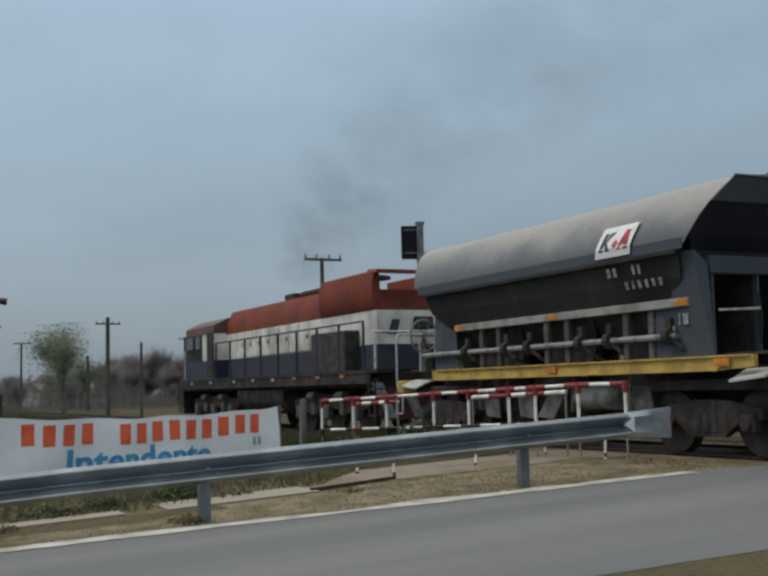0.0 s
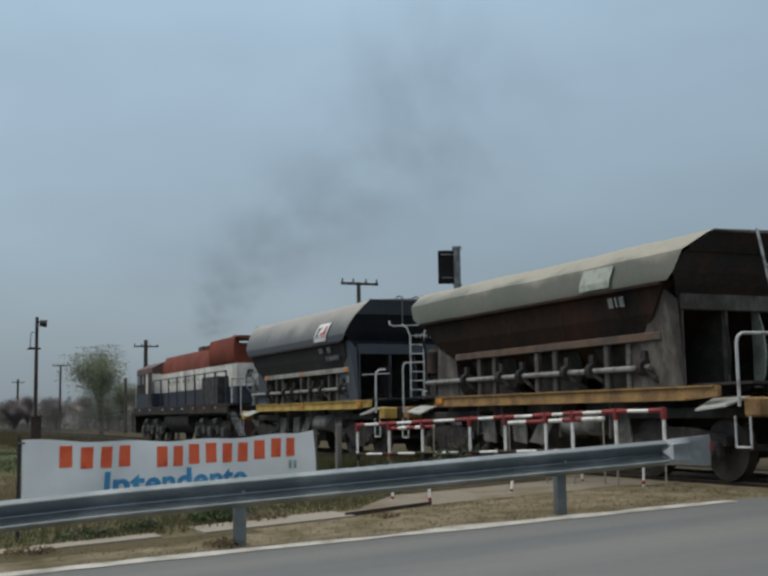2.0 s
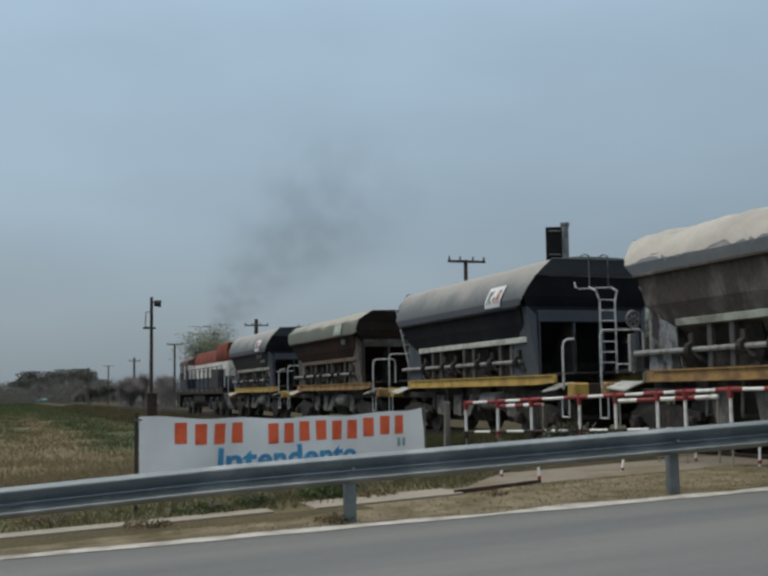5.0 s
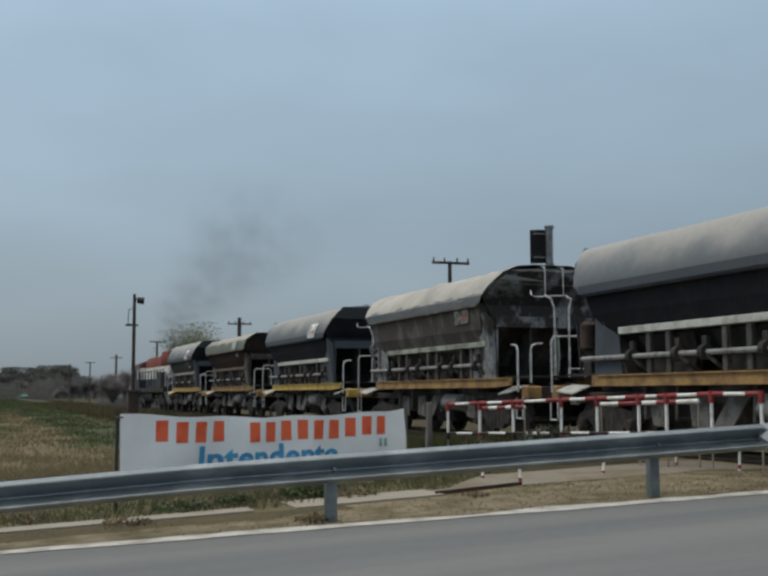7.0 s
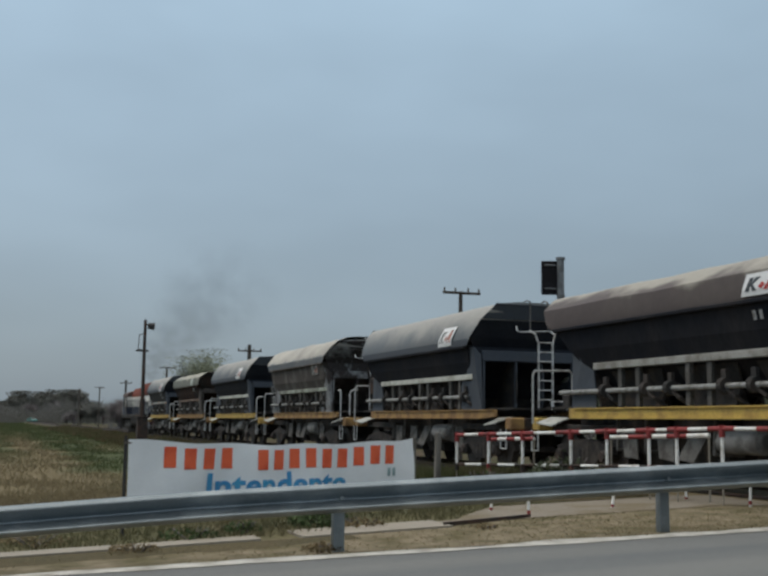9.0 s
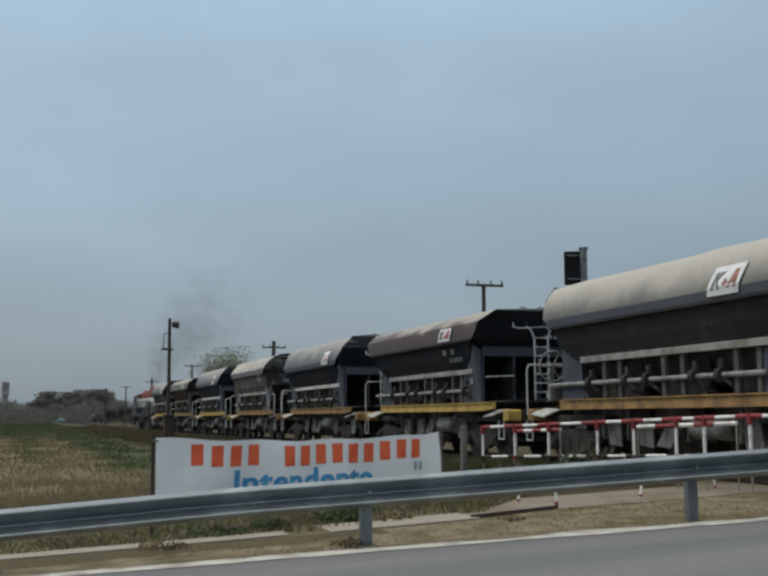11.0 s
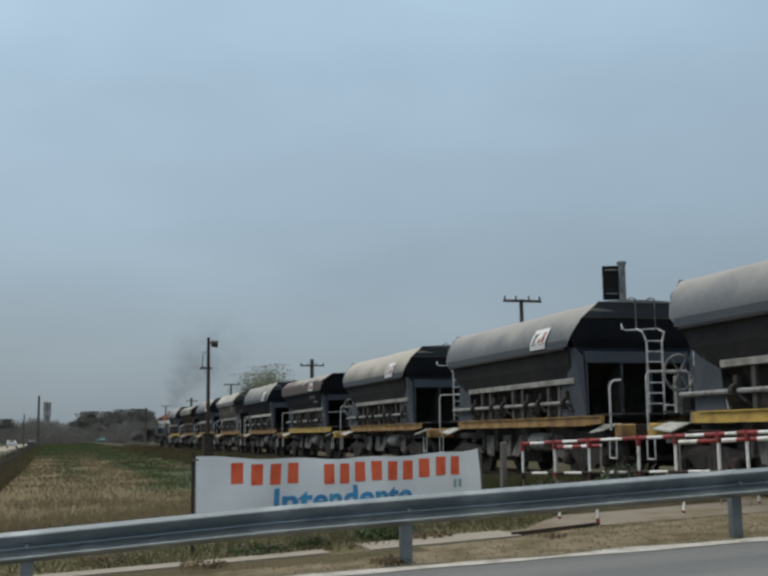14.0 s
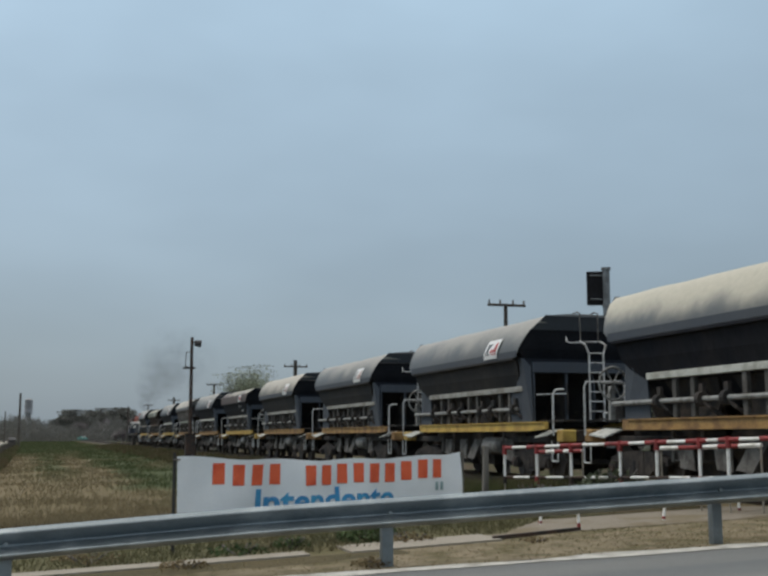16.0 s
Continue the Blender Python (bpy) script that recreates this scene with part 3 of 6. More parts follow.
        # the sheet's darker colour carries the shade of its down-facing slope
        hood = part("end_sheet", bm, hood_mat or end_mat, w, "end sheet of the hopper, coloured dark for shade")
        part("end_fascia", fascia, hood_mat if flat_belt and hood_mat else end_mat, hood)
        part("rim", tubed([(-ends[0][0], s * (yt + 0.02), tall - 0.03), (ends[0][0], s * (yt + 0.02), tall - 0.03)], 0.022), end_mat, hood)
        # cross beam and uprights of the open end bay, set further in at the front
        inset = 0.0 if s < 0 else 0.33
        part("end_transom", boxed(0, s * (4.1 - inset), 2.70, 2.56, 0.12, 0.26, 0.015), end_mat, w)
        for x in (-0.40, 0.32):
            web = [(x, s * (y - inset), z) for y, z in ((3.0, 1.38), (4.04, 1.38), (4.14, 1.6), (4.18, 1.95), (4.14, 2.3), (4.04, 2.6), (3.0, 2.6))]
            if x > 0:
                web = [(p[0], s * max(3.9 - inset, abs(p[1])), p[2]) for p in web]
            # the left web gets the dark plate colour to paint the bay's shade
            part("bay_web", plate(web, 0.03, (1, 0, 0)), web_mat or end_mat if x > 0 else CHUTE, w, "curved web plate in the end bay")
        for x in (-1.24, -0.38, 1.2):
            part("end_post", boxed(x, s * (4.08 - inset), 1.99, 0.05 if x < 0 else 0.12, 0.1, 1.2, 0.008), end_mat, w)
        for x in (-1, 1):
            pts = [(x * 1.33, s * 2.9, 1.38), (x * 1.33, s * (4.2 - inset), 1.38), (x * 1.34, s * (4.12 - inset), 2.72), (x * 1.5, s * (4.02 - inset * 0.4), 2.92), (x * 1.5, s * (3.72 - inset * 0.4), 2.92), (x * 1.37, s * 3.4, 2.3), (x * 1.33, s * 3.0, 2.12)]
            part("gusset_plate", plate(pts, 0.03, (-x, 0, 0)), end_mat, w, "grey side plate at the hopper end")
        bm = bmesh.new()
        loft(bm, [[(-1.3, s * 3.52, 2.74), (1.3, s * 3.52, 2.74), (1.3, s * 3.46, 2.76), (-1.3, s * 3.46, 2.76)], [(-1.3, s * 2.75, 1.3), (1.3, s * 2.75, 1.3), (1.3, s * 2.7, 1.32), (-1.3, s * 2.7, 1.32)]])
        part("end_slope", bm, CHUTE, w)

    SH = -0.45          # the gear sits a little behind the middle
    # ledge above the discharge gear, with posts down to the frame
    for s in (-1, 1):
        x = s * 1.36
        ledge = part("ledge", boxed(x, SH, 2.2, 0.1, 6.7, 0.13, 0.012), ledge_mat, w, "pale ledge rail along the hopper")
        if reflectors == 1 and s == -1:
            for y in (-3.2, 0.0, 3.2):
                part("reflector", boxed(x - 0.052, y + SH, 2.2, 0.012, 0.28, 0.1), AMBER, ledge)
        for k, y in enumerate((-2.45, -1.85, -0.3, 0.3, 1.85, 2.45)):
            part("gear_post", boxed(s * 1.32, y + SH, 1.78, 0.09, 0.13, 0.74, 0.012), GEAR if k % 3 == 0 else POST_STEEL, w)
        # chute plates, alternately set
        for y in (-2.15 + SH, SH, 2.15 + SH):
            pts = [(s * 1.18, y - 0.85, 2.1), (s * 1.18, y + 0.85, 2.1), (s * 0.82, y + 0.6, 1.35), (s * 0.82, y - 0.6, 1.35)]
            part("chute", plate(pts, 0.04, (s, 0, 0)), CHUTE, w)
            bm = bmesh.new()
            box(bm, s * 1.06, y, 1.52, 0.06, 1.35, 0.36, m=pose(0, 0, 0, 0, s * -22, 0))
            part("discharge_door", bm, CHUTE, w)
        shaft = part("operating_shaft", tubed([(s * 1.40, -3.5, 1.72), (s * 1.40, 4.2, 1.72)], 0.046, 8), SHAFT, w, "long pale grey discharge shaft")
        for y in (-2.9 + SH, -1.5 + SH, -0.75 + SH, 0.75 + SH, 1.5 + SH, 2.9 + SH):
            bm = bmesh.new()
            cone(bm, (s * 1.40, y - 0.06, 1.72), (s * 1.40, y + 0.06, 1.72), 0.13, 0.13, 12)
            tube(bm, [(s * 1.42, y, 1.72), (s * 1.36, y - 0.22, 1.55), (s * 1.2, y - 0.30, 1.42)], 0.04, 6)
            box(bm, s * 1.37, y + 0.02, 1.86, 0.07, 0.12, 0.26)
            part("crank", bm, CHUTE, shaft)

    # frame
    for s in (-1, 1):
        pts = [(-4.95, 1.24), (-4.95, 1.4), (3.95, 1.4), (3.95, 1.2), (-4.3, 1.2)]
        sole = part("solebar", loft(bmesh.new(), [[(s * 1.28, y, z) for y, z in pts], [(s * 1.36, y, z) for y, z in pts]]), frame_mat, w)
        for z in (1.205, 1.395):
            part("flange", boxed(s * 1.34, -0.4 if z < 1.3 else -0.6, z, 0.12, 7.8 if z < 1.3 else 8.6, 0.025), frame_mat, sole)
        if reflectors:
            for y in (-4.4, -0.3) if reflectors == 1 else (3.7,):
                part("reflector", boxed(s * 1.405, y, 1.31, 0.012, 0.3, 0.11), AMBER, sole)
        for e in (-1, 1):
            part("step_plate", plate([(s * 1.44, e * 4.55, 1.06), (s * 1.44, e * 5.22, 1.12), (s * 1.05, e * 5.28, 1.24), (s * 1.05, e * 4.5, 1.22)], 0.03, (0, 0, -1)), STEP, w, "pale bent step plate")
            part("buffer_box", boxed(s * 1.12, e * 5.55, 1.08, 0.36, 0.3, 0.28, 0.03), frame_mat, w)
            bm = tubed([(s * 1.36, e * 5.6, 0.95), (s * 1.36, e * 5.6, 0.52), (s * 1.36, e * 5.3, 0.52), (s * 1.36, e * 5.3, 0.95)], 0.017, 6)
            part("stirrup_step", bm, TUBE, w)
            if e < 0 and rails:
                reach_x = 0.72 if rails == 2 else 1.12
                run = [(s * 1.38, -5.42, 1.1), (s * 1.38, -5.42, 1.98), (s * 1.35, -5.42, 2.07), (s * 1.28, -5.42, 2.12), (s * reach_x, -5.42, 2.13)]
                if rails == 2:
                    run += [(s * 0.66, -5.42, 2.07), (s * 0.64, -5.42, 1.98), (s * 0.64, -5.42, 1.4)]
                if rails == 3:
                    run = run[:2] + [(s * 1.38, -5.38, 2.08), (s * 1.38, -5.3, 2.12), (s * 1.38, -5.12, 2.13)]
                    second = [(s * 1.06, -5.42, 1.3), (s * 1.06, -5.42, 2.0), (s * 1.02, -5.42, 2.1), (s * 0.94, -5.42, 2.14), (s * 0.78, -5.42, 2.15)]
                    part("handrail", tubed(second, 0.024, 6), TUBE, w, "bent white handrail")
                part("handrail", tubed(run, 0.024, 6), TUBE, w, "bent white handrail")
            if e > 0 and front_rail:
                run = [(s * 1.38, 5.5, 1.1), (s * 1.38, 5.5, 2.12), (s * 1.33, 5.5, 2.22), (s * 0.5, 5.5, 2.24), (s * 0.42, 5.5, 2.18), (s * 0.42, 5.5, 1.2)]
                part("handrail", tubed(run, 0.022, 6), TUBE, w, "white tubular end railing")
    part("centre_sill", boxed(0, 0, 1.12, 0.5, 11.4, 0.3), CHUTE, w)
    for e in (-1, 1):
        part("end_beam", boxed(0, e * 5.55, 1.08, 1.85, 0.2, 0.26, 0.015), RUSTY, w)
        part("deck", boxed(0, e * 4.75, 1.43, 2.2, 1.3, 0.04), CHUTE, w)
        bm = bmesh.new()
        box(bm, 0, e * 5.9, 0.98, 0.26, 0.5, 0.24, 0.03)
        box(bm, 0.05 * e, e * 6.13, 0.98, 0.3, 0.2, 0.3, 0.04)
        part("coupler", bm, RUSTY, w, "rusty knuckle coupler")
        part("brake_hose", tubed([(0.4, e * 5.7, 0.95), (0.42, e * 5.95, 0.72), (0.36, e * 6.15, 0.72)], 0.03, 6), IRON, w)
    # lower gear between the bogies: the tapered outlets, then tanks and rods;
    # black outlet and rigging blocks are added to block light under the wagon
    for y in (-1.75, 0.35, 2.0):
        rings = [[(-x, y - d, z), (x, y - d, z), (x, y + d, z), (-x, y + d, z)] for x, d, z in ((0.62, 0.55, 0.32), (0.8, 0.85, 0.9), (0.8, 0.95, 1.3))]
        part("outlet", loft(bmesh.new(), rings), CHUTE, w, "black outlet block that stands for shade under the wagon")
    # slab and block added over each bogie to darken the see-through gap
    for e in (-1, 1):
        part("underfloor_block", boxed(0, e * 3.75, 1.0, 2.2, 2.6, 0.16, 0.02), CHUTE, w)
        rings = [[(-0.5, e * 3.75 - d, z), (0.5, e * 3.75 - d, z), (0.5, e * 3.75 + d, z), (-0.5, e * 3.75 + d, z)] for d, z in ((0.6, 0.3), (0.62, 0.92))]
        part("rigging_shade_block", loft(bmesh.new(), rings), CHUTE, w, "black rigging block that stands for shade under the wagon")
    bm = bmesh.new()
    cone(bm, (-1.0, -0.62, 0.84), (-1.0, -1.66, 0.84), 0.21, 0.21, 16)
    for y, e in ((-0.62, 1), (-1.66, -1)):
        cone(bm, (-1.0, y, 0.84), (-1.0, y + e * 0.07, 0.84), 0.21, 0.12, 16)
    part("air_reservoir", bm, TANK, w, "grey air tank", smooth=True)
    for y, l in ((-2.2, -0.3), (-0.1, 0.3), (1.0, -0.25), (2.2, -0.3)):
        pts = [(-1.06, y - 0.24, 1.0), (-1.06, y + 0.28, 1.0), (-1.18, y + 0.26 + l, 0.5), (-1.18, y - 0.2 + l, 0.46)]
        part("side_chute", plate(pts, 0.03, (1, 0, 0)), GEAR, w, "dusty pale outlet chute")
        pts = [(-p[0], p[1], p[2]) for p in pts]
        part("side_chute", plate(pts, 0.03, (-1, 0, 0)), GEAR, w)
    for y in (-2.2, -0.7, 1.35, 2.3):
        part("truss_bar", tubed([(-1.22, y, 1.2), (-1.18, y + 0.1, 0.62), (-0.6, y + 0.12, 0.6)], 0.03, 6), GEAR, w)

    # ladder and end fittings at the rear end
    if ladder:
        rungs = ladder != 3
        ladder = 1 if ladder == 3 else ladder
        lx, lw = (-0.02, 0.37) if ladder == 1 else (0.0, 0.29)
        top = tall + 0.02 if ladder == 2 else 3.0
        for e in ((-1,) if ladder == 1 else (-1,)):
            bm = bmesh.new()
            for k in (-1, 1):
                x = lx + k * lw / 2
                if ladder == 1:
                    tube(bm, [(x, -4.95, 1.42), (x, -4.95, 2.98), (x + k * 0.08, -4.93, 3.2), (x + k * 0.08, -4.66, 3.3)], 0.024, 6)
                    top_rail = bmesh.new()
                    tube(top_rail, [(x + k * 0.05, -4.62, 3.3), (x + k * 0.05, -4.62, tall + 0.05), (x + k * 0.05, -4.45, tall + 0.10), (x + k * 0.05, -4.2, tall + 0.06)], 0.016, 6)
                    part("top_rail", top_rail, TUBE if end_mat is WORN_SIDE or body is WORN_BODY else GEAR, w, "thin grab rail over the hopper end")
                else:
                    tube(bm, [(x + 0.24, -4.95, 1.42), (x - 0.26, -4.9, top)], 0.024, 6)
            lad = part("ladder", bm, TUBE, w, "pale tubular ladder")
            n = 7 if ladder == 1 else 6
            for i in range(n if rungs else 0):
                z = 1.65 + i * (3.0 - 1.65) / (n - 1) if ladder == 1 else 1.7 + i * 0.3
                o = 0 if ladder == 1 else 0.24 - 0.5 * (z - 1.42) / (top - 1.42)
                part("rung", tubed([(lx - lw / 2 + o, -4.94, z), (lx + lw / 2 + o, -4.94, z)], 0.016, 6), TUBE, lad)
        if ladder == 1:
            part("grab_rail", tubed([(-0.66, -4.7, 3.38), (-0.70, -4.8, 3.28), (-0.56, -4.72, 3.25), (0.25, -4.68, 3.3)], 0.018, 6), TUBE, w)
    part("end_stool", tubed([(-0.1, -5.4, 1.42), (-0.1, -5.4, 1.6), (0.3, -5.4, 1.6), (0.3, -5.4, 1.42)], 0.02, 6), TUBE, w)
    if logo == 1:
        part("brake_rod", tubed([(-1.2, -4.2, 2.05), (-0.45, -4.2, 2.08)], 0.02, 6), TUBE, w)

    # handbrake wheel, pump and pipes at the front end
    if stack:
        part("actuator", boxed(-0.7, 4.78, 1.72, 0.5, 0.42, 0.5, 0.05), BOGIE, w, "grimy brake actuator")
        bm = bmesh.new()
        cone(bm, (-0.92, 4.75, 1.95), (-0.92, 4.75, 2.42), 0.19, 0.19, 14)
        cone(bm, (-0.92, 4.75, 2.42), (-0.92, 4.75, 2.5), 0.19, 0.1, 14)
        cone(bm, (-0.5, 4.7, 1.9), (-0.5, 4.7, 2.3), 0.13, 0.11, 12)
        part("air_cylinder", bm, RUSTY, w, "rust-brown brake cylinders", smooth=True)
        part("brake_pipe", tubed([(-0.28, 4.85, 1.45), (-0.28, 4.85, 2.35), (-0.5, 4.8, 2.55), (-0.5, 4.75, 2.85)], 0.026, 6), IRON, w)
    part("valve_box", boxed(-0.9, 4.7, 1.55, 0.25, 0.3, 0.3, 0.02), CHUTE, w)
    if wheel_end:
        bm = bmesh.new()
        c, wr = (-1.15, 4.66, 2.15 if wheel_end == 1 else 2.38), 0.32 if wheel_end == 1 else 0.14
        tube(bm, [(c[0] + wr * math.cos(i * math.tau / 16), c[1], c[2] + wr * 1.06 * math.sin(i * math.tau / 16)) for i in range(17)], 0.026, 6)
        for i in range(3):
            a = i * math.tau / 6
            tube(bm, [(c[0] - wr * math.cos(a), c[1], c[2] - wr * math.sin(a)), (c[0] + wr * math.cos(a), c[1], c[2] + wr * math.sin(a))], 0.018, 6)
        hw_ob = part("brake_wheel", bm, SHAFT, w, "worn grey handbrake wheel")
        part("brake_column", boxed(-1.15, 4.74, 1.75, 0.12, 0.1, 0.7, 0.01), SHAFT, hw_ob)
    elif stack:
        part("brake_lever", tubed([(-1.0, 4.95, 1.42), (-1.05, 5.0, 2.45), (-1.12, 5.0, 2.8)], 0.03, 6), IRON, w)
        part("brake_lever", tubed([(-0.6, 4.95, 1.42), (-0.58, 4.95, 2.85)], 0.03, 6), IRON, w)

    # markings on the near and far sides
    if logo:
        za, zb = (bz0 + 0.05, bz0 + 0.53) if not flat_belt else (3.04, 3.38)
        if low_emblem:
            za, zb = 2.73, 3.05
        y0, wd = emblem_y, 0.84
        for s in (-1, 1):
            def q(u, v, off, s=s, za=za, zb=zb):
                z = za + (zb - za) * v
                if low_emblem:
                    x = 1.464 + 0.10 * (z - 2.55) / (bz0 - 2.58)
                else:
                    x = on_side(z)[0] + 0.016
                return (s * (x + 0.014 + off), y0 - (u * wd + 0.12 * v), z)
            bend = [0, 0.3, 0.65, 1]
            bm = bmesh.new()
            loft(bm, [[q(0, v, 0), q(1, v, 0), q(1, v, 0.012), q(0, v, 0.012)] for v in bend])
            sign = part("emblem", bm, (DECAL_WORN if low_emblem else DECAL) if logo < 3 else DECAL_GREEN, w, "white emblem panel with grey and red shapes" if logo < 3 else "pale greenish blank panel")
            if logo < 3:
                shapes = (((0.10, 0.2), (0.21, 0.2), (0.25, 0.8), (0.14, 0.8)), ((0.21, 0.44), (0.27, 0.5), (0.44, 0.8), (0.31, 0.8)), ((0.21, 0.5), (0.25, 0.56), (0.42, 0.2), (0.31, 0.2)))
                reds = (((0.44, 0.36), (0.55, 0.26), (0.63, 0.42), (0.52, 0.56)), ((0.62, 0.2), (0.72, 0.2), (0.82, 0.82), (0.74, 0.82)), ((0.80, 0.2), (0.93, 0.2), (0.86, 0.82), (0.77, 0.82)), ((0.68, 0.36), (0.86, 0.36), (0.86, 0.48), (0.70, 0.48)))
            else:
                shapes, reds = (), ()
            for g, mt in ((shapes, DECAL_GREY if logo == 1 else PALE_GREY), (reds, DECAL_RED if logo == 1 else PALE_RED)):
                for sh in g:
                    rows = []
                    for k in range(5):
                        (ua, va), (ub, vb) = ((p[0] + (r[0] - p[0]) * k / 4, p[1] + (r[1] - p[1]) * k / 4) for p, r in ((sh[0], sh[3]), (sh[1], sh[2])))
                        rows.append([q(ua, va, 0.008), q(ub, vb, 0.008), q(ub, vb, 0.018), q(ua, va, 0.018)])
                    part("emblem_mark", loft(bmesh.new(), rows), mt, sign)
        if logo == 3:
            bars(w, PALE_GREY, -1.575, -2.75, 2.7, (0.12, 0.05, 0.12), 0.16, nx=-0.25)
        if logo == 1 and letters:
            bars(w, FADED, -1.575, -2.2, 2.68, (0.08, 0.07, -0.3, 0.05, 0.05), 0.14, nx=-0.25, gap=0.08)
            bars(w, FADED, -1.50, -2.55, 2.47, (0.07, 0.05, 0.07, 0.07, 0.06, 0.07), 0.12, nx=-0.3, gap=0.09)
            bars(w, FADED, -1.375, -3.55, 1.88, (0.03, 0.12), 0.16, gap=0.05)
            bars(w, FADED, -1.375, -3.3, 1.62, (0.16,), 0.12)
            bars(w, FADED, -1.375, -3.3, 1.80, (0.16,), 0.07)
            for k in range(6):
                part("lettering_bar", boxed(0.36 + k * 0.14, -yb - 0.03, 3.06, 0.08, 0.02, 0.1), FADED, w, "faded lettering")
    wheels = bogie(w, -3.75) + bogie(w, 3.75)
    return w, wheels


def dusty(name, base, dust, amount, top=None, at=(3.2, 3.85)):
    return mat(name, base, 0.8, 0.0, vary=0.07, scale=0.9, fine=9, second=dust, amount=amount, spread=0.18, bump=0.05, dust=top, dust_at=at)


DECAL_WORN = mat("worn_decal", (0.34, 0.33, 0.32), 0.8, vary=0.3, scale=6, second=(0.1, 0.095, 0.09), amount=0.5, bump=0)
DECAL_GREEN = mat("pale_green_decal", (0.42, 0.46, 0.42), 0.7, vary=0.15, scale=5, second=(0.3, 0.33, 0.29), amount=0.4, bump=0)
PALE_BODY = dusty("pale_green_grey_body", (0.115, 0.12, 0.11), (0.16, 0.16, 0.145), 0.4)
GREY_BODY = dusty("blue_grey_body", (0.044, 0.055, 0.073), (0.062, 0.071, 0.083), 0.4)
GREY_ROOF = dusty("dusty_grey_roof", (0.098, 0.114, 0.130), (0.138, 0.147, 0.154), 0.4, (0.29, 0.287, 0.272))
BEIGE_ROOF = dusty("beige_dusty_roof", (0.12, 0.122, 0.12), (0.17, 0.165, 0.15), 0.45, (0.38, 0.36, 0.32), (3.0, 3.7))
# hopper sides: base tones darkened to hold the shade under the upper body
DARK_SIDE_SHADED = mat("shaded_hopper_side", (0.016, 0.017, 0.020), 0.85, spec=0.35, vary=0.25, scale=1.2, fine=12, second=(0.042, 0.038, 0.036), amount=0.35, spread=0.2, stretch_z=0.4)
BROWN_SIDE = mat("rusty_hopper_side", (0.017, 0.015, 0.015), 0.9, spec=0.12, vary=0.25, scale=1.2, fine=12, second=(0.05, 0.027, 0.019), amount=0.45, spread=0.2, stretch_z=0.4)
NAVY_SIDE_SHADED = mat("shaded_blue_black_side", (0.011, 0.013, 0.019), 0.8, spec=0.12, vary=0.2, scale=1.2, fine=12, second=(0.028, 0.027, 0.029), amount=0.35, spread=0.2, stretch_z=0.4)
GREEN_ROOF = dusty("grey_green_roof", (0.125, 0.138, 0.118), (0.17, 0.175, 0.152), 0.45, (0.30, 0.29, 0.245), (3.35, 3.6))
PALE_DUST = dusty("limestone_dust", (0.40, 0.38, 0.34), (0.28, 0.27, 0.245), 0.4)
CREAM_ROOF = dusty("cream_dusty_roof", (0.10, 0.114, 0.126), (0.15, 0.155, 0.155), 0.45, (0.42, 0.40, 0.335), (3.1, 3.6))
PLUM_ROOF = dusty("plum_brown_roof", (0.070, 0.056, 0.056), (0.10, 0.085, 0.08), 0.35, (0.30, 0.285, 0.25), (3.42, 3.65))
WORN_BODY = mat("flaking_body", (0.075, 0.078, 0.07), 0.85, vary=0.3, scale=4, fine=12, second=(0.22, 0.235, 0.205), amount=0.45, spread=0.06)
WORN_SIDE = mat("flaking_side", (0.058, 0.048, 0.043), 0.9, vary=0.3, scale=2.2, fine=14, second=(0.125, 0.115, 0.105), amount=0.4, spread=0.09, stretch_z=0.6)
LEDGE_GREY = mat("pale_grey_ledge", (0.30, 0.30, 0.28), 0.75, vary=0.2, scale=3, second=(0.19, 0.18, 0.16), amount=0.4)
LEDGE_WHITE = mat("off_white_ledge", (0.50, 0.51, 0.47), 0.7, vary=0.15, scale=3, second=(0.32, 0.32, 0.28), amount=0.35)
LEDGE_RUST = mat("rust_ledge", (0.13, 0.085, 0.06), 0.85, vary=0.2, scale=3, second=(0.08, 0.06, 0.05), amount=0.4)

# navy taken near black: shade under the end hood is in this colour
NAVY_END_SHADED = mat("shade_darkened_navy_end", (0.011, 0.014, 0.021), 0.75, spec=0.2, vary=0.2, scale=1.4, fine=12, second=(0.021, 0.024, 0.031), amount=0.4, spread=0.2)
PALE_WEB = mat("pale_green_web", (0.3, 0.33, 0.28), 0.8, vary=0.2, scale=2, second=(0.16, 0.165, 0.14), amount=0.45)
RUST_END = mat("rust_black_end", (0.022, 0.02, 0.02), 0.9, vary=0.3, scale=1.6, fine=12, second=(0.05, 0.028, 0.02), amount=0.4, spread=0.14)
FLAKED_END = mat("flaked_end", (0.026, 0.022, 0.022), 0.9, vary=0.4, scale=1.9, fine=14, second=(0.19, 0.2, 0.21), amount=0.47, spread=0.05, stretch_z=0.8)

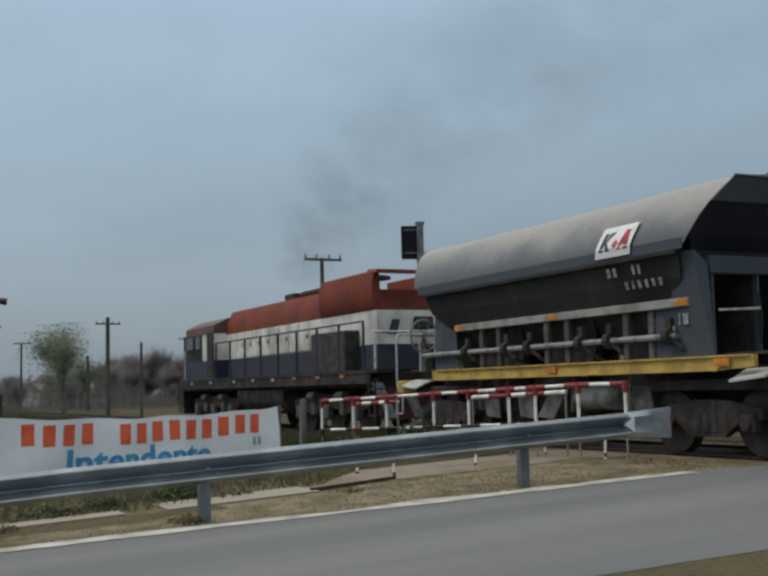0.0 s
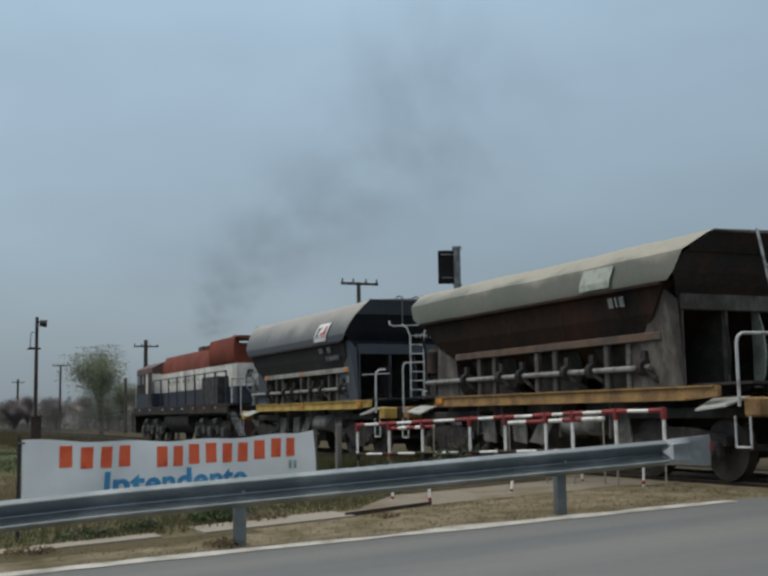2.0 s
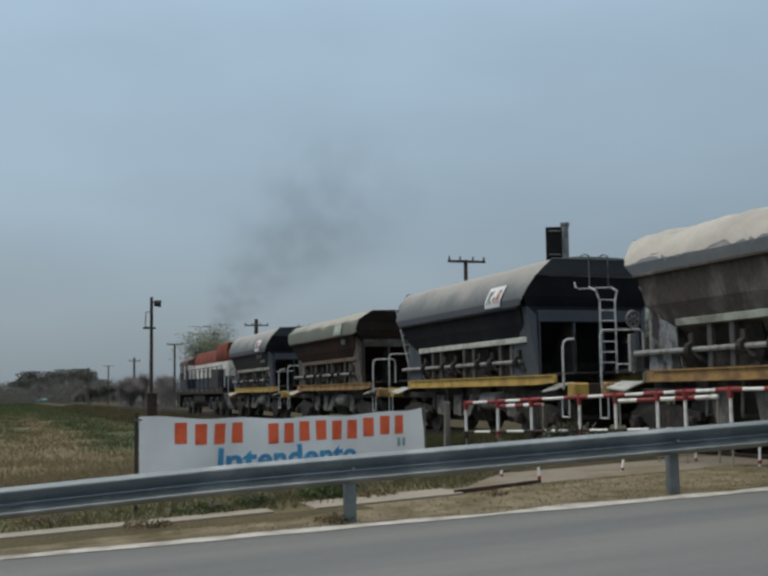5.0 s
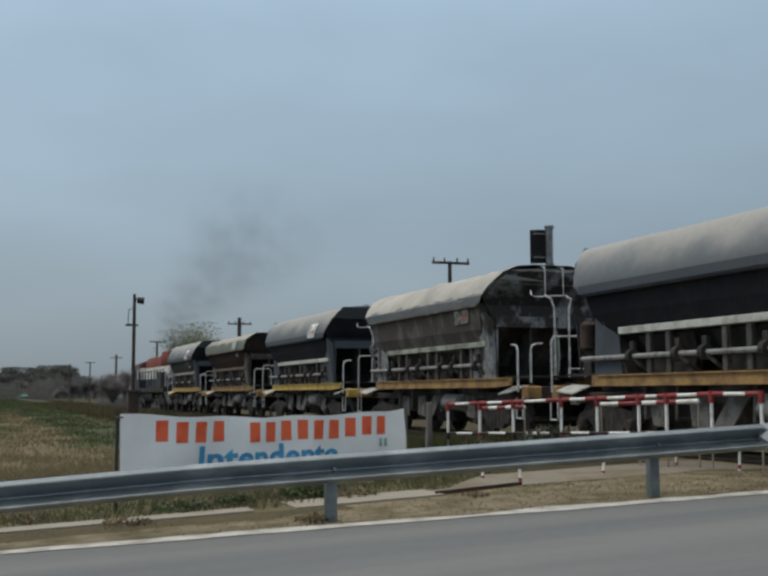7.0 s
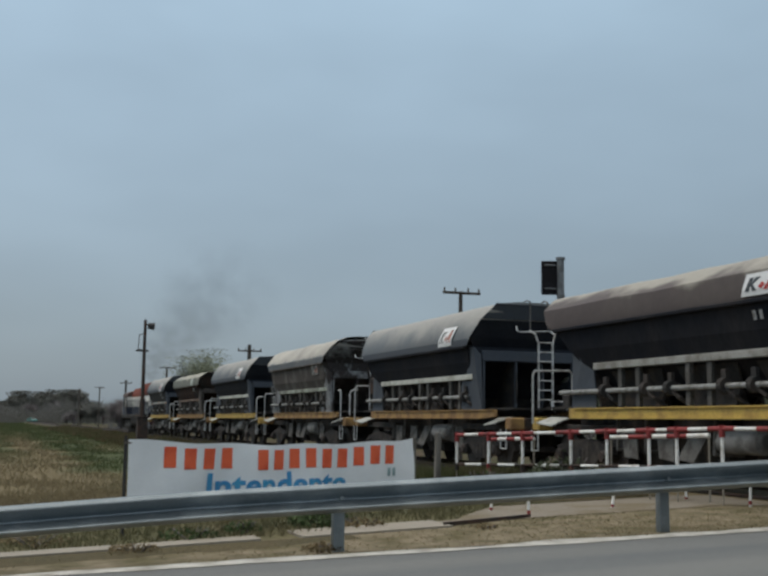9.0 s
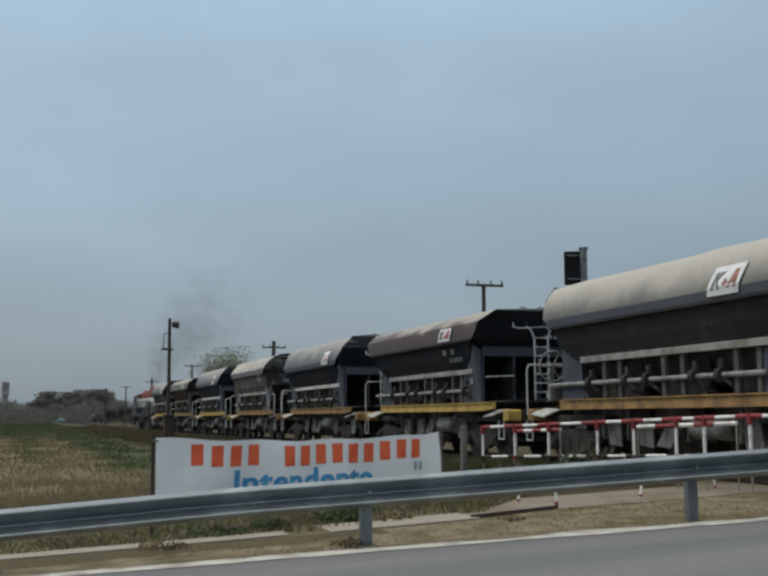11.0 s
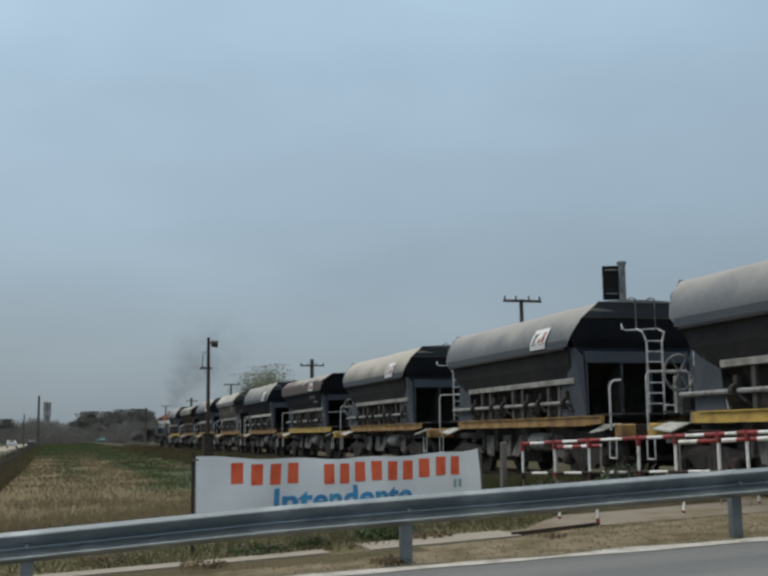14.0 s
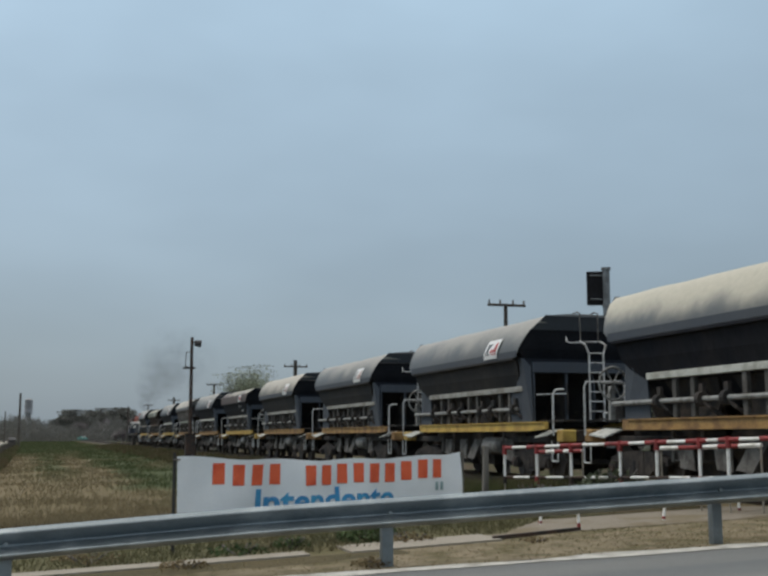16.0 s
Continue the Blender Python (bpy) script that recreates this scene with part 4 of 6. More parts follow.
SPECS = (
    dict(reflectors=1, rails=1, hood_mat=NAVY_END_SHADED, label="blue-grey ballast hopper with white emblem and yellow frame", body=GREY_BODY, roof=GREY_ROOF, side=DARK_SIDE_SHADED, frame_mat=YELLOW, ledge_mat=LEDGE_GREY, logo=1, ladder=1, wheel_end=1),
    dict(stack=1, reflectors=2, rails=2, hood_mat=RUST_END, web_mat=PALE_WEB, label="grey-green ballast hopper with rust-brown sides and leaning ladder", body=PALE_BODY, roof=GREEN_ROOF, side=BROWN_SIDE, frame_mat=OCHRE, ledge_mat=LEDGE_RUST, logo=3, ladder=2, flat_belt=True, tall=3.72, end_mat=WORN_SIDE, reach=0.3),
    dict(rails=1, hood_mat=NAVY_END_SHADED, emblem_y=-2.15, label="grey ballast hopper with blue-black sides and white ledge", body=GREY_BODY, roof=GREY_ROOF, side=NAVY_SIDE_SHADED, frame_mat=YELLOW, ledge_mat=LEDGE_WHITE, logo=2, ladder=1),
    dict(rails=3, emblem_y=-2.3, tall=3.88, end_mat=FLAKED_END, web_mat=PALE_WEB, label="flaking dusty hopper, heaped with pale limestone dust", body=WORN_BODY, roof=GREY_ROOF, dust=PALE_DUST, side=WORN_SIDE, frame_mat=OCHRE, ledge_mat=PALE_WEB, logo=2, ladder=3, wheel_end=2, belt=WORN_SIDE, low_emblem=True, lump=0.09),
    dict(stack=1, rails=0, hood_mat=NAVY_END_SHADED, emblem_y=-2.2, label="blue-grey hopper with blue-black sides and ochre frame", body=GREY_BODY, roof=GREY_ROOF, side=NAVY_SIDE_SHADED, frame_mat=OCHRE, ledge_mat=LEDGE_WHITE, logo=2, ladder=1),
    dict(rails=0, hood_mat=NAVY_END_SHADED, label="plum-brown hopper with dark sides and bright yellow frame", body=GREY_BODY, roof=PLUM_ROOF, side=NAVY_SIDE_SHADED, frame_mat=YELLOW, ledge_mat=LEDGE_GREY, logo=1, ladder=1, flat_belt=True, tall=3.72, reach=0.3),
    dict(rails=0, tall=3.91, hood_mat=NAVY_END_SHADED, label="grey ballast hopper under beige dust with ochre frame", lump=0.0, body=GREY_BODY, roof=BEIGE_ROOF, side=DARK_SIDE_SHADED, frame_mat=OCHRE, ledge_mat=LEDGE_GREY, logo=2, ladder=1, wheel_end=1),
    dict(rails=1, tall=3.91, hood_mat=NAVY_END_SHADED, label="dusty grey hopper with blue-grey ends and worn ledge", body=GREY_BODY, roof=GREY_ROOF, side=DARK_SIDE_SHADED, frame_mat=OCHRE, ledge_mat=LEDGE_GREY, logo=2, ladder=1, wheel_end=0),
    dict(letters=False, rails=1, tall=3.92, hood_mat=NAVY_END_SHADED, label="blue-grey hopper with white emblem and yellow frame", body=GREY_BODY, roof=GREY_ROOF, side=DARK_SIDE_SHADED, frame_mat=YELLOW, ledge_mat=LEDGE_GREY, logo=1, ladder=1, wheel_end=1),
    dict(rails=1, hood_mat=NAVY_END_SHADED, label="ballast hopper covered with cream dust, white ledge", body=GREY_BODY, roof=CREAM_ROOF, side=NAVY_SIDE_SHADED, frame_mat=OCHRE, ledge_mat=LEDGE_WHITE, logo=2, ladder=1, wheel_end=1),
    dict(rails=1, hood_mat=NAVY_END_SHADED, label="dusty grey ballast hopper at the end of the train", body=GREY_BODY, roof=BEIGE_ROOF, side=DARK_SIDE_SHADED, frame_mat=OCHRE, ledge_mat=LEDGE_GREY, logo=2, ladder=1),
)
PITCH = 12.46
train = []          # (thing, start y, wheels, wheel radius)
for i, spec in enumerate(SPECS):
    ob, wheels = hopper_wagon(**spec)
    train.append((ob, 11.6 + 4.53 - PITCH * i, wheels, WHEEL_R))


DULL_AMBER = mat("dull_orange_marker", (0.36, 0.17, 0.06), 0.7, vary=0.2)
MAROON = mat("sooty_maroon", (0.085, 0.025, 0.022), 0.8, vary=0.25, scale=3, second=(0.04, 0.026, 0.024), amount=0.5, spread=0.15)
CAB_ROOF = mat("sooty_red_roof", (0.10, 0.045, 0.036), 0.7, vary=0.15, scale=1.5, second=(0.06, 0.045, 0.042), amount=0.5, spread=0.2)


def locomotive():
    """A six-axle hood diesel with a full-width cab ahead. Front is +y, the near side -x."""
    o = thing("diesel_locomotive", "worn red, white and navy diesel locomotive", "locomotive")

    def hood(z0, z1, x0, x1, y0, y1, name, mt, label=""):
        bm = loft(bmesh.new(), [[(-x0, y0, z0), (x0, y0, z0), (x0, y1, z0), (-x0, y1, z0)], [(-x1, y0, z1), (x1, y0, z1), (x1, y1, z1), (-x1, y1, z1)]])
        return part(name, bm, mt, o, label)
    R, F = -7.1, 3.9           # long hood
    hood(1.5, 2.1, 1.0, 1.0, R, F, "lower_hood", LOCO_BLUE, "navy lower hood band")
    hood(2.1, 2.9, 1.0, 1.0, R, F, "middle_hood", LOCO_WHITE, "dirty white hood band")
    # red roof: shoulders drawn in, taller and flared at the radiator end
    bm = bmesh.new()
    sec = [(-1.0, 2.9), (-1.0, 3.25), (-0.8, 3.62), (-0.4, 3.7), (0.4, 3.7), (0.8, 3.62), (1.0, 3.25), (1.0, 2.9)]
    loft(bm, [[(x, y, z) for x, z in sec] for y in (-3.9, -1, 2, F)])
    part("roof", bm, LOCO_RED, o, "faded red rounded roof", smooth=True)
    for s in (-1, 1):
        bm = bmesh.new()
        sec = [(s * 1.0, 2.9), (s * 1.08, 3.0), (s * 1.1, 3.5), (s * 1.02, 3.82), (s * 0.9, 3.86), (s * 0.88, 3.4), (s * 0.88, 2.9)]
        loft(bm, [[(x, y, z) for x, z in sec] for y in (R + 0.02, -5.5, -3.9)])
        rad = part("radiator_fairing", bm, LOCO_RED, o, "raised red radiator side fairing", smooth=True)
    part("radiator_bed", boxed(0, -5.4, 3.14, 1.76, 3.2, 0.5), LOCO_RED, rad)
    # roof wing that bridges the fairings at the rear end
    bm = loft(bmesh.new(), [[(-1.1, R - 0.2, 3.76), (1.1, R - 0.2, 3.76), (1.0, R + 0.5, 3.82), (-1.0, R + 0.5, 3.82)], [(-1.04, R - 0.2, 3.84), (1.04, R - 0.2, 3.84), (0.95, R + 0.5, 3.9), (-0.95, R + 0.5, 3.9)]])
    part("roof_wing", bm, LOCO_RED, rad)
    bm = bmesh.new()
    for y in (-3.4, -2.5, -1.7):
        box(bm, 0, y, 3.76, 1.1, 0.75, 0.14, 0.03)
    part("roof_hatch", bm, RUSTY, o, "sooty roof hatches")
    part("exhaust_stack", boxed(0, 0.3, 3.8, 0.5, 0.8, 0.24, 0.03), RUSTY, o)
    part("roof_fan", cone(bmesh.new(), (0, -4.7, 3.86), (0, -4.7, 3.93), 0.55, 0.55, 20), GRILLE, rad)
    # panel seams: hood doors on both sides
    for s in (-1, 1):
        for k in range(9):
            y = -3.4 + k * 0.75
            d = part("hood_door", boxed(s * 1.004, y, 2.5, 0.02, 0.72, 0.74, 0.008), LOCO_WHITE, o)
            part("door_seam", boxed(s * 1.003, y + 0.375, 2.5, 0.018, 0.03, 0.76), GRILLE, d)
            part("door_handle", boxed(s * 1.03, y - 0.26, 2.5, 0.02, 0.04, 0.12), GRILLE, d)
        part("equipment_cabinet", boxed(s * 1.18, -5.1, 1.95, 0.46, 2.1, 1.05, 0.03), GRILLE, o, "dark grey louvred cabinet")
        # walkway and handrail
        part("walkway", boxed(s * 1.22, -1.3, 1.46, 0.5, 13.4, 0.08), LOCO_DARK, o)
        part("sill", boxed(s * 1.42, 0, 1.33, 0.06, 15.2, 0.32, 0.012), LOCO_DARK, o, "grimy black frame sill")
        for y in (-6.1, -4.6, -3.0, -1.4, 0.2, 1.9, 4.2, 6.3):
            part("sill_marker", boxed(s * 1.455, y, 1.38, 0.02, 0.26, 0.09), DULL_AMBER if y < -2 else FADED, o)
        rail_ob = part("handrail", tubed([(s * 1.4, -7.2, 2.62), (s * 1.4, 3.8, 2.62)], 0.022, 6), LOCO_BLUE, o)
        for k in range(9):
            y = -7.2 + k * 1.375
            part("stanchion", tubed([(s * 1.4, y, 1.5), (s * 1.4, y, 2.62)], 0.032, 6), LOCO_BLUE, rail_ob)
    # rear end: emblem, lamp and steps
    part("emblem", plate([(-0.70, R - 0.004, 2.34), (-0.48, R - 0.004, 2.34), (-0.38, R - 0.004, 2.68), (-0.60, R - 0.004, 2.68)], 0.012, (0, -1, 0)), LOCO_BLUE, o, "slanted navy mark")
    part("rear_band", boxed(0, R - 0.005, 1.8, 2.0, 0.02, 0.6), LOCO_BLUE, o)
    part("rear_lamp", boxed(0.2, R - 0.08, 2.6, 0.5, 0.16, 0.3, 0.04), GRILLE, o)
    part("rear_handrail", tubed([(-1.35, -7.7, 1.45), (-1.35, -7.7, 2.35), (1.35, -7.7, 2.35), (1.35, -7.7, 1.45)], 0.03, 6), TUBE, o)
    # cab
    bm = bmesh.new()
    sec = [(-1.45, 2.95), (-1.42, 3.22), (-0.9, 3.46), (0.9, 3.46), (1.42, 3.22), (1.45, 2.95)]
    loft(bm, [[(x, y, z) for x, z in sec] for y in (3.9, 7.0)])
    part("cab_roof", bm, CAB_ROOF, o, "sooty red arched cab roof", smooth=True)
    cab = part("cab", boxed(0, 4.52, 2.52, 2.86, 1.24, 0.86), LOCO_WHITE, o, "dirty white cab side")
    part("cab_front", boxed(0, 6.07, 2.52, 2.84, 1.86, 0.86), LOCO_DARK, o, "dark front of the cab")
    part("cab_base", boxed(0, 5.45, 1.8, 2.86, 3.1, 0.6), LOCO_BLUE, o, "navy lower cab")
    part("nose", boxed(0, 7.02, 2.3, 2.7, 0.08, 1.5), LOCO_DARK, o)
    for s in (-1, 1):
        for y, wd in ((5.6, 0.6), (6.45, 0.75)):
            wn_ob = part("cab_window", boxed(s * 1.435, y, 2.72, 0.03, wd, 0.52, 0.01), LOCO_DARK, cab)
            part("pane", boxed(s * 1.445, y, 2.72, 0.03, wd - 0.12, 0.42), GLASS, wn_ob)
        part("cab_door", boxed(s * 1.44, 4.25, 2.3, 0.04, 0.7, 1.4, 0.012), LOCO_DARK, o, "dark cab side door")
        part("cab_handrail", tubed([(s * 1.42, 7.2, 1.5), (s * 1.42, 7.2, 2.5)], 0.022, 6), TUBE, o)
        for e in (-1, 1):
            bm = bmesh.new()
            for z in (0.45, 0.75, 1.05):
                box(bm, s * 1.3, e * 7.7, z, 0.34, 0.3, 0.03)
            box(bm, s * 1.45, e * 7.55, 0.85, 0.03, 0.04, 0.9)
            box(bm, s * 1.45, e * 7.85, 0.85, 0.03, 0.04, 0.9)
            part("steps", bm, LOCO_DARK, o)
    part("horn", cone(bmesh.new(), (0.3, 5.0, 3.55), (0.3, 5.5, 3.55), 0.05, 0.1), GRILLE, o)
    part("cab_vent", boxed(-0.2, 4.3, 3.5, 0.5, 0.4, 0.12, 0.02), GRILLE, o)
    # frame, tank, pilots
    part("frame", boxed(0, 0, 1.28, 2.5, 15.6, 0.36), LOCO_DARK, o)
    bm = bmesh.new()
    sec = [(-1.2, 0.6), (-1.35, 0.8), (-1.35, 1.1), (1.35, 1.1), (1.35, 0.8), (1.2, 0.6), (0.9, 0.42), (-0.9, 0.42)]
    loft(bm, [[(x, y, z) for x, z in sec] for y in (-1.9, 1.9)])
    part("fuel_tank", bm, BOGIE, o, "grimy fuel tank", smooth=True)
    for e in (-1, 1):
        bm = loft(bmesh.new(), [[(-1.35, e * 7.75, 1.3), (1.35, e * 7.75, 1.3), (1.3, e * 7.85, 0.35), (-1.3, e * 7.85, 0.35)], [(-1.35, e * 7.65, 1.3), (1.35, e * 7.65, 1.3), (1.3, e * 7.75, 0.35), (-1.3, e * 7.75, 0.35)]])
        pil = part("pilot", bm, MAROON if e < 0 else LOCO_DARK, o, "red pilot with white stripes" if e < 0 else "sooty black pilot")
        for k in (-0.9, -0.2, 0.5, 1.2) if e < 0 else ():
            part("stripe", plate([(k, e * 7.81, 0.4), (k - 0.25, e * 7.81, 0.4), (k - 0.6, e * 7.79, 1.2), (k - 0.35, e * 7.79, 1.2)], 0.05, (0, e, 0)), FADED, pil)
        bm = bmesh.new()
        box(bm, 0, e * 7.95, 0.98, 0.28, 0.4, 0.26, 0.03)
        part("coupler", bm, RUSTY, o)
    wheels = []
    for e in (-1, 1):
        bm = bmesh.new()
        y = e * 4.6
        for s in (-1, 1):
            pts = [(-2.3, 0.62), (-2.3, 0.85), (-0.5, 0.95), (0.5, 0.95), (2.3, 0.85), (2.3, 0.62), (1.4, 0.48), (0.3, 0.6), (-0.3, 0.6), (-1.4, 0.48)]
            loft(bm, [[(s * 1.1 - 0.07, y + a, b) for a, b in pts], [(s * 1.1 + 0.07, y + a, b) for a, b in pts]])
        box(bm, 0, y, 0.8, 2.2, 0.6, 0.3)
        bog = part("bogie_frame", bm, BOGIE, o, "grimy six-wheel bogie frame")
        for s in (-1, 1):
            for k in (-1.75, 0, 1.75):
                part("axle_box", boxed(s * 1.2, y + k, 0.5, 0.2, 0.34, 0.36, 0.04), POST_STEEL, bog)
            for k in (-0.9, 0.9):
                part("brake_cylinder", cone(bmesh.new(), (s * 1.22, y + k - 0.25, 0.9), (s * 1.22, y + k + 0.2, 0.9), 0.12, 0.12, 12), POST_STEEL, bog)
                part("spring", cone(bmesh.new(), (s * 1.16, y + k, 0.45), (s * 1.16, y + k, 0.75), 0.11, 0.11, 10), GEAR, bog)
        for k in (-1.75, 0, 1.75):
            wheels.append(wheelset(o, y + k, 0.5))
    return o, wheels


loco, loco_wheels = locomotive()
train.append((loco, 11.6 + 4.53 + 6.23 + 8.1, loco_wheels, 0.5))


# ---- guardrail ----
def rail_line(x):
    """Place of the crash barrier at x: y, and the height of its upper edge, which climbs with the ramp."""
    return 11.80 - 0.069 * x, 0.235 + 0.0515 * x + 0.02 * (max(-4.0, min(2.2, x)) - 2.2)


def barrier():
    o = thing("guardrail", "grey galvanised crash barrier beside the road", "guardrail")
    wave = ((0, -0.01), (0.004, -0.04), (0.03, -0.082), (0.042, -0.09), (0.056, -0.086), (0.152, 0.018), (0.166, 0.028), (0.178, 0.022), (0.240, -0.1), (0.252, -0.111), (0.265, -0.104), (0.304, -0.02), (0.312, 0.0))

    def beam(x0, x1, lift=0.0, step=0.4):
        bm = bmesh.new()
        rings = []
        n = max(2, int((x1 - x0) / step))
        for i in range(n + 1):
            x = x0 + (x1 - x0) * i / n
            y, z = rail_line(x)
            y += 0.012 * noise.noise((x * 0.7, 3, 0)) - lift
            front = [(x, y + d, z - h) for h, d in wave]
            back = [(x, y + d + 0.006, z - h) for h, d in wave[::-1]]
            rings.append(front + back)
        return loft(bm, rings)
    for x0, x1 in ((-22, -16.02), (-15.98, -12.02), (-11.98, -8.02), (-7.98, -4.02), (-3.98, -0.56)):
        part("beam", beam(x0, x1), GALV_END, o)
    part("beam", beam(-0.58, 4.2), GALV, o)
    part("beam", beam(4.2, 8.86), GALV, o)
    # flared end piece
    y, z = rail_line(8.86)
    bm = bmesh.new()
    rings = []
    for i in range(9):
        u = i / 8
        x = 8.82 + 0.72 * u
        h = 0.30 + 0.09 * u
        d = 0.055 * (1 - u) + 0.01
        y, z = rail_line(x)
        z += 0.02 * u
        sec = [(0, 0), (0.2, -d), (0.45, -d * 0.2), (0.55, -d * 0.2), (0.8, -d), (1, 0)]
        rings.append([(x, y + q - 0.008, z - h * p) for p, q in sec] + [(x, y + q, z - h * p) for p, q in sec[::-1]])
    end = part("end_piece", loft(bm, rings), GALV_END, o, "flared bright fishtail end", smooth=True)
    part("arrow_mark", plate([(8.80, rail_line(8.80)[0] - 0.066, z - 0.2), (8.95, rail_line(8.95)[0] - 0.066, z - 0.1), (8.95, rail_line(8.95)[0] - 0.066, z - 0.3)], 0.006, (0, -1, 0)), DECAL, end)
    part("end_reflector", boxed(9.55, rail_line(9.55)[0], z - 0.14, 0.03, 0.05, 0.12), RED, end)
    for k in range(-6, 2):
        x = 3.6 + 3.88 * k
        y, z = rail_line(x)
        g = ground_z(x, y + 0.12)
        bm = bmesh.new()
        h = z - 0.03 - (g - 0.1)
        lean = pose(0, 0, 0, 0, 1.2 * noise.noise((k * 1.7, 0, 0)), 0)
        box(bm, x, y + 0.085, g - 0.1 + h / 2, 0.12, 0.012, h, m=lean)
        box(bm, x - 0.055, y + 0.13, g - 0.1 + h / 2, 0.012, 0.09, h, m=lean)
        box(bm, x + 0.055, y + 0.13, g - 0.1 + h / 2, 0.012, 0.09, h, m=lean)
        post = part("post", bm, GALV, o)
        part("bolt", cone(bmesh.new(), (x, y - 0.02, z - 0.155), (x, y + 0.04, z - 0.155), 0.022, 0.022, 8), GALV_END, post)
    return o


barrier()


# ---- banner ----
def banner():
    o = thing("cloth_banner", "white cloth banner with orange and blue lettering", "banner")
    o.matrix_basis = Matrix.Translation((1.67, 14.29, 0)) @ pose(0, 0, 0, 0, 0, math.degrees(math.atan2(1.80, 4.47)))
    L, low = 4.82, -0.06

    def top(u):
        return 0.82 - 0.07 * math.sin(math.pi * min(1, u / L)) + 0.012 * math.sin(u * 5.1) + 0.02 * max(0, (u - 4.5) / 0.3)

    def skin(u, v):
        return 0.035 * math.sin(u * 2.3 + v * 1.7) + 0.018 * math.sin(u * 6.1 - v * 2.2) + 0.02 * noise.noise((u * 1.3, v * 2, 5))
    bm = bmesh.new()
    nu, nv = 60, 14
    rows = []
    for side in (0, 0.006):
        g = []
        for j in range(nv + 1):
            g.append([])
            for i in range(nu + 1):
                u = L * i / nu
                v = low + (top(u) - low) * j / nv
                g[-1].append(bm.verts.new((u, skin(u, v) + side, v)))
        rows.append(g)
        for j in range(nv):
            for i in range(nu):
                bm.faces.new((g[j][i], g[j][i + 1], g[j + 1][i + 1], g[j + 1][i]))
    rim = [(0, i) for i in range(nu)] + [(j, nu) for j in range(nv)] + [(nv, i) for i in range(nu, 0, -1)] + [(j, 0) for j in range(nv, 0, -1)]
    for a, b in zip(rim, rim[1:] + rim[:1]):
        bm.faces.new((rows[0][a[0]][a[1]], rows[0][b[0]][b[1]], rows[1][b[0]][b[1]], rows[1][a[0]][a[1]]))
    cloth = part("cloth", bm, CLOTH, o, smooth=True)

    def printed(name, shape, material):
        """A flat print that follows the folds of the cloth: pieces cut to short runs."""
        bm = bmesh.new()
        u0, u1, v0, v1 = shape
        n = 5
        ring = [[(u0 + (u1 - u0) * i / n, skin(u0 + (u1 - u0) * i / n, v0 + (v1 - v0) * j / 3) - 0.006, v0 + (v1 - v0) * j / 3) for j in range(4)] for i in range(n + 1)]
        vs = [[bm.verts.new(p) for p in r] for r in ring]
        for a, b in zip(vs, vs[1:]):
            for j in range(3):
                bm.faces.new((a[j], b[j], b[j + 1], a[j + 1]))
        return part(name, bm, material, cloth)
    for u0, u1, count in ((0.47, 1.58, 4), (1.87, 4.46, 9)):
        w = (u1 - u0) / count
        for k in range(count):
            a = u0 + k * w
            hi = top(a + w / 2) - 0.065
            printed("name_bar", (a + 0.05, a + w - 0.06, hi - 0.27, hi), ORANGE)
    # the title under it, in the built-in font
    curve = bpy.data.curves.new("title", "FONT")
    curve.body = "Intendente"
    curve.size, curve.extrude, curve.offset = 0.46, 0.002, 0.012
    curve.resolution_u = 3
    text = new("title_source", curve)
    bpy.context.view_layer.update()
    me = bpy.data.meshes.new_from_object(text.evaluated_get(bpy.context.evaluated_depsgraph_get()))
    bpy.data.objects.remove(text)
    span = max(v.co.x for v in me.vertices)
    for v in me.vertices:
        u, z, d = 1.12 + v.co.x * 2.42 / span, 0.06 + v.co.y * 0.98, v.co.z
        v.co = (u, skin(u, z) - 0.008 - d, z)
    me.materials.clear()
    me.materials.append(BLUE)
    title = new("title", me)
    title.parent = cloth
    title["label"] = "blue printed word on the banner"
    for k in range(2):
        printed("mark", (4.28 + k * 0.1, 4.34 + k * 0.1, 0.28, 0.40), mat_mark)
    for u, h, mt, r in ((-0.04, 0.86, IRON, 0.022), (4.86, 0.84, POST, 0.03)):
        part("stake", tubed([(u, 0.02, -0.62), (u, 0.02, h)], r, 8), mt, o)
        for v in (0.1, 0.78):
            part("tie", tubed([(u - 0.03, -0.01, v), (u + 0.06, 0.0, v)], 0.012, 6), POST, o)
    return o


mat_mark = mat("pale_teal_print", (0.35, 0.5, 0.52), 0.85, bump=0)
banner()


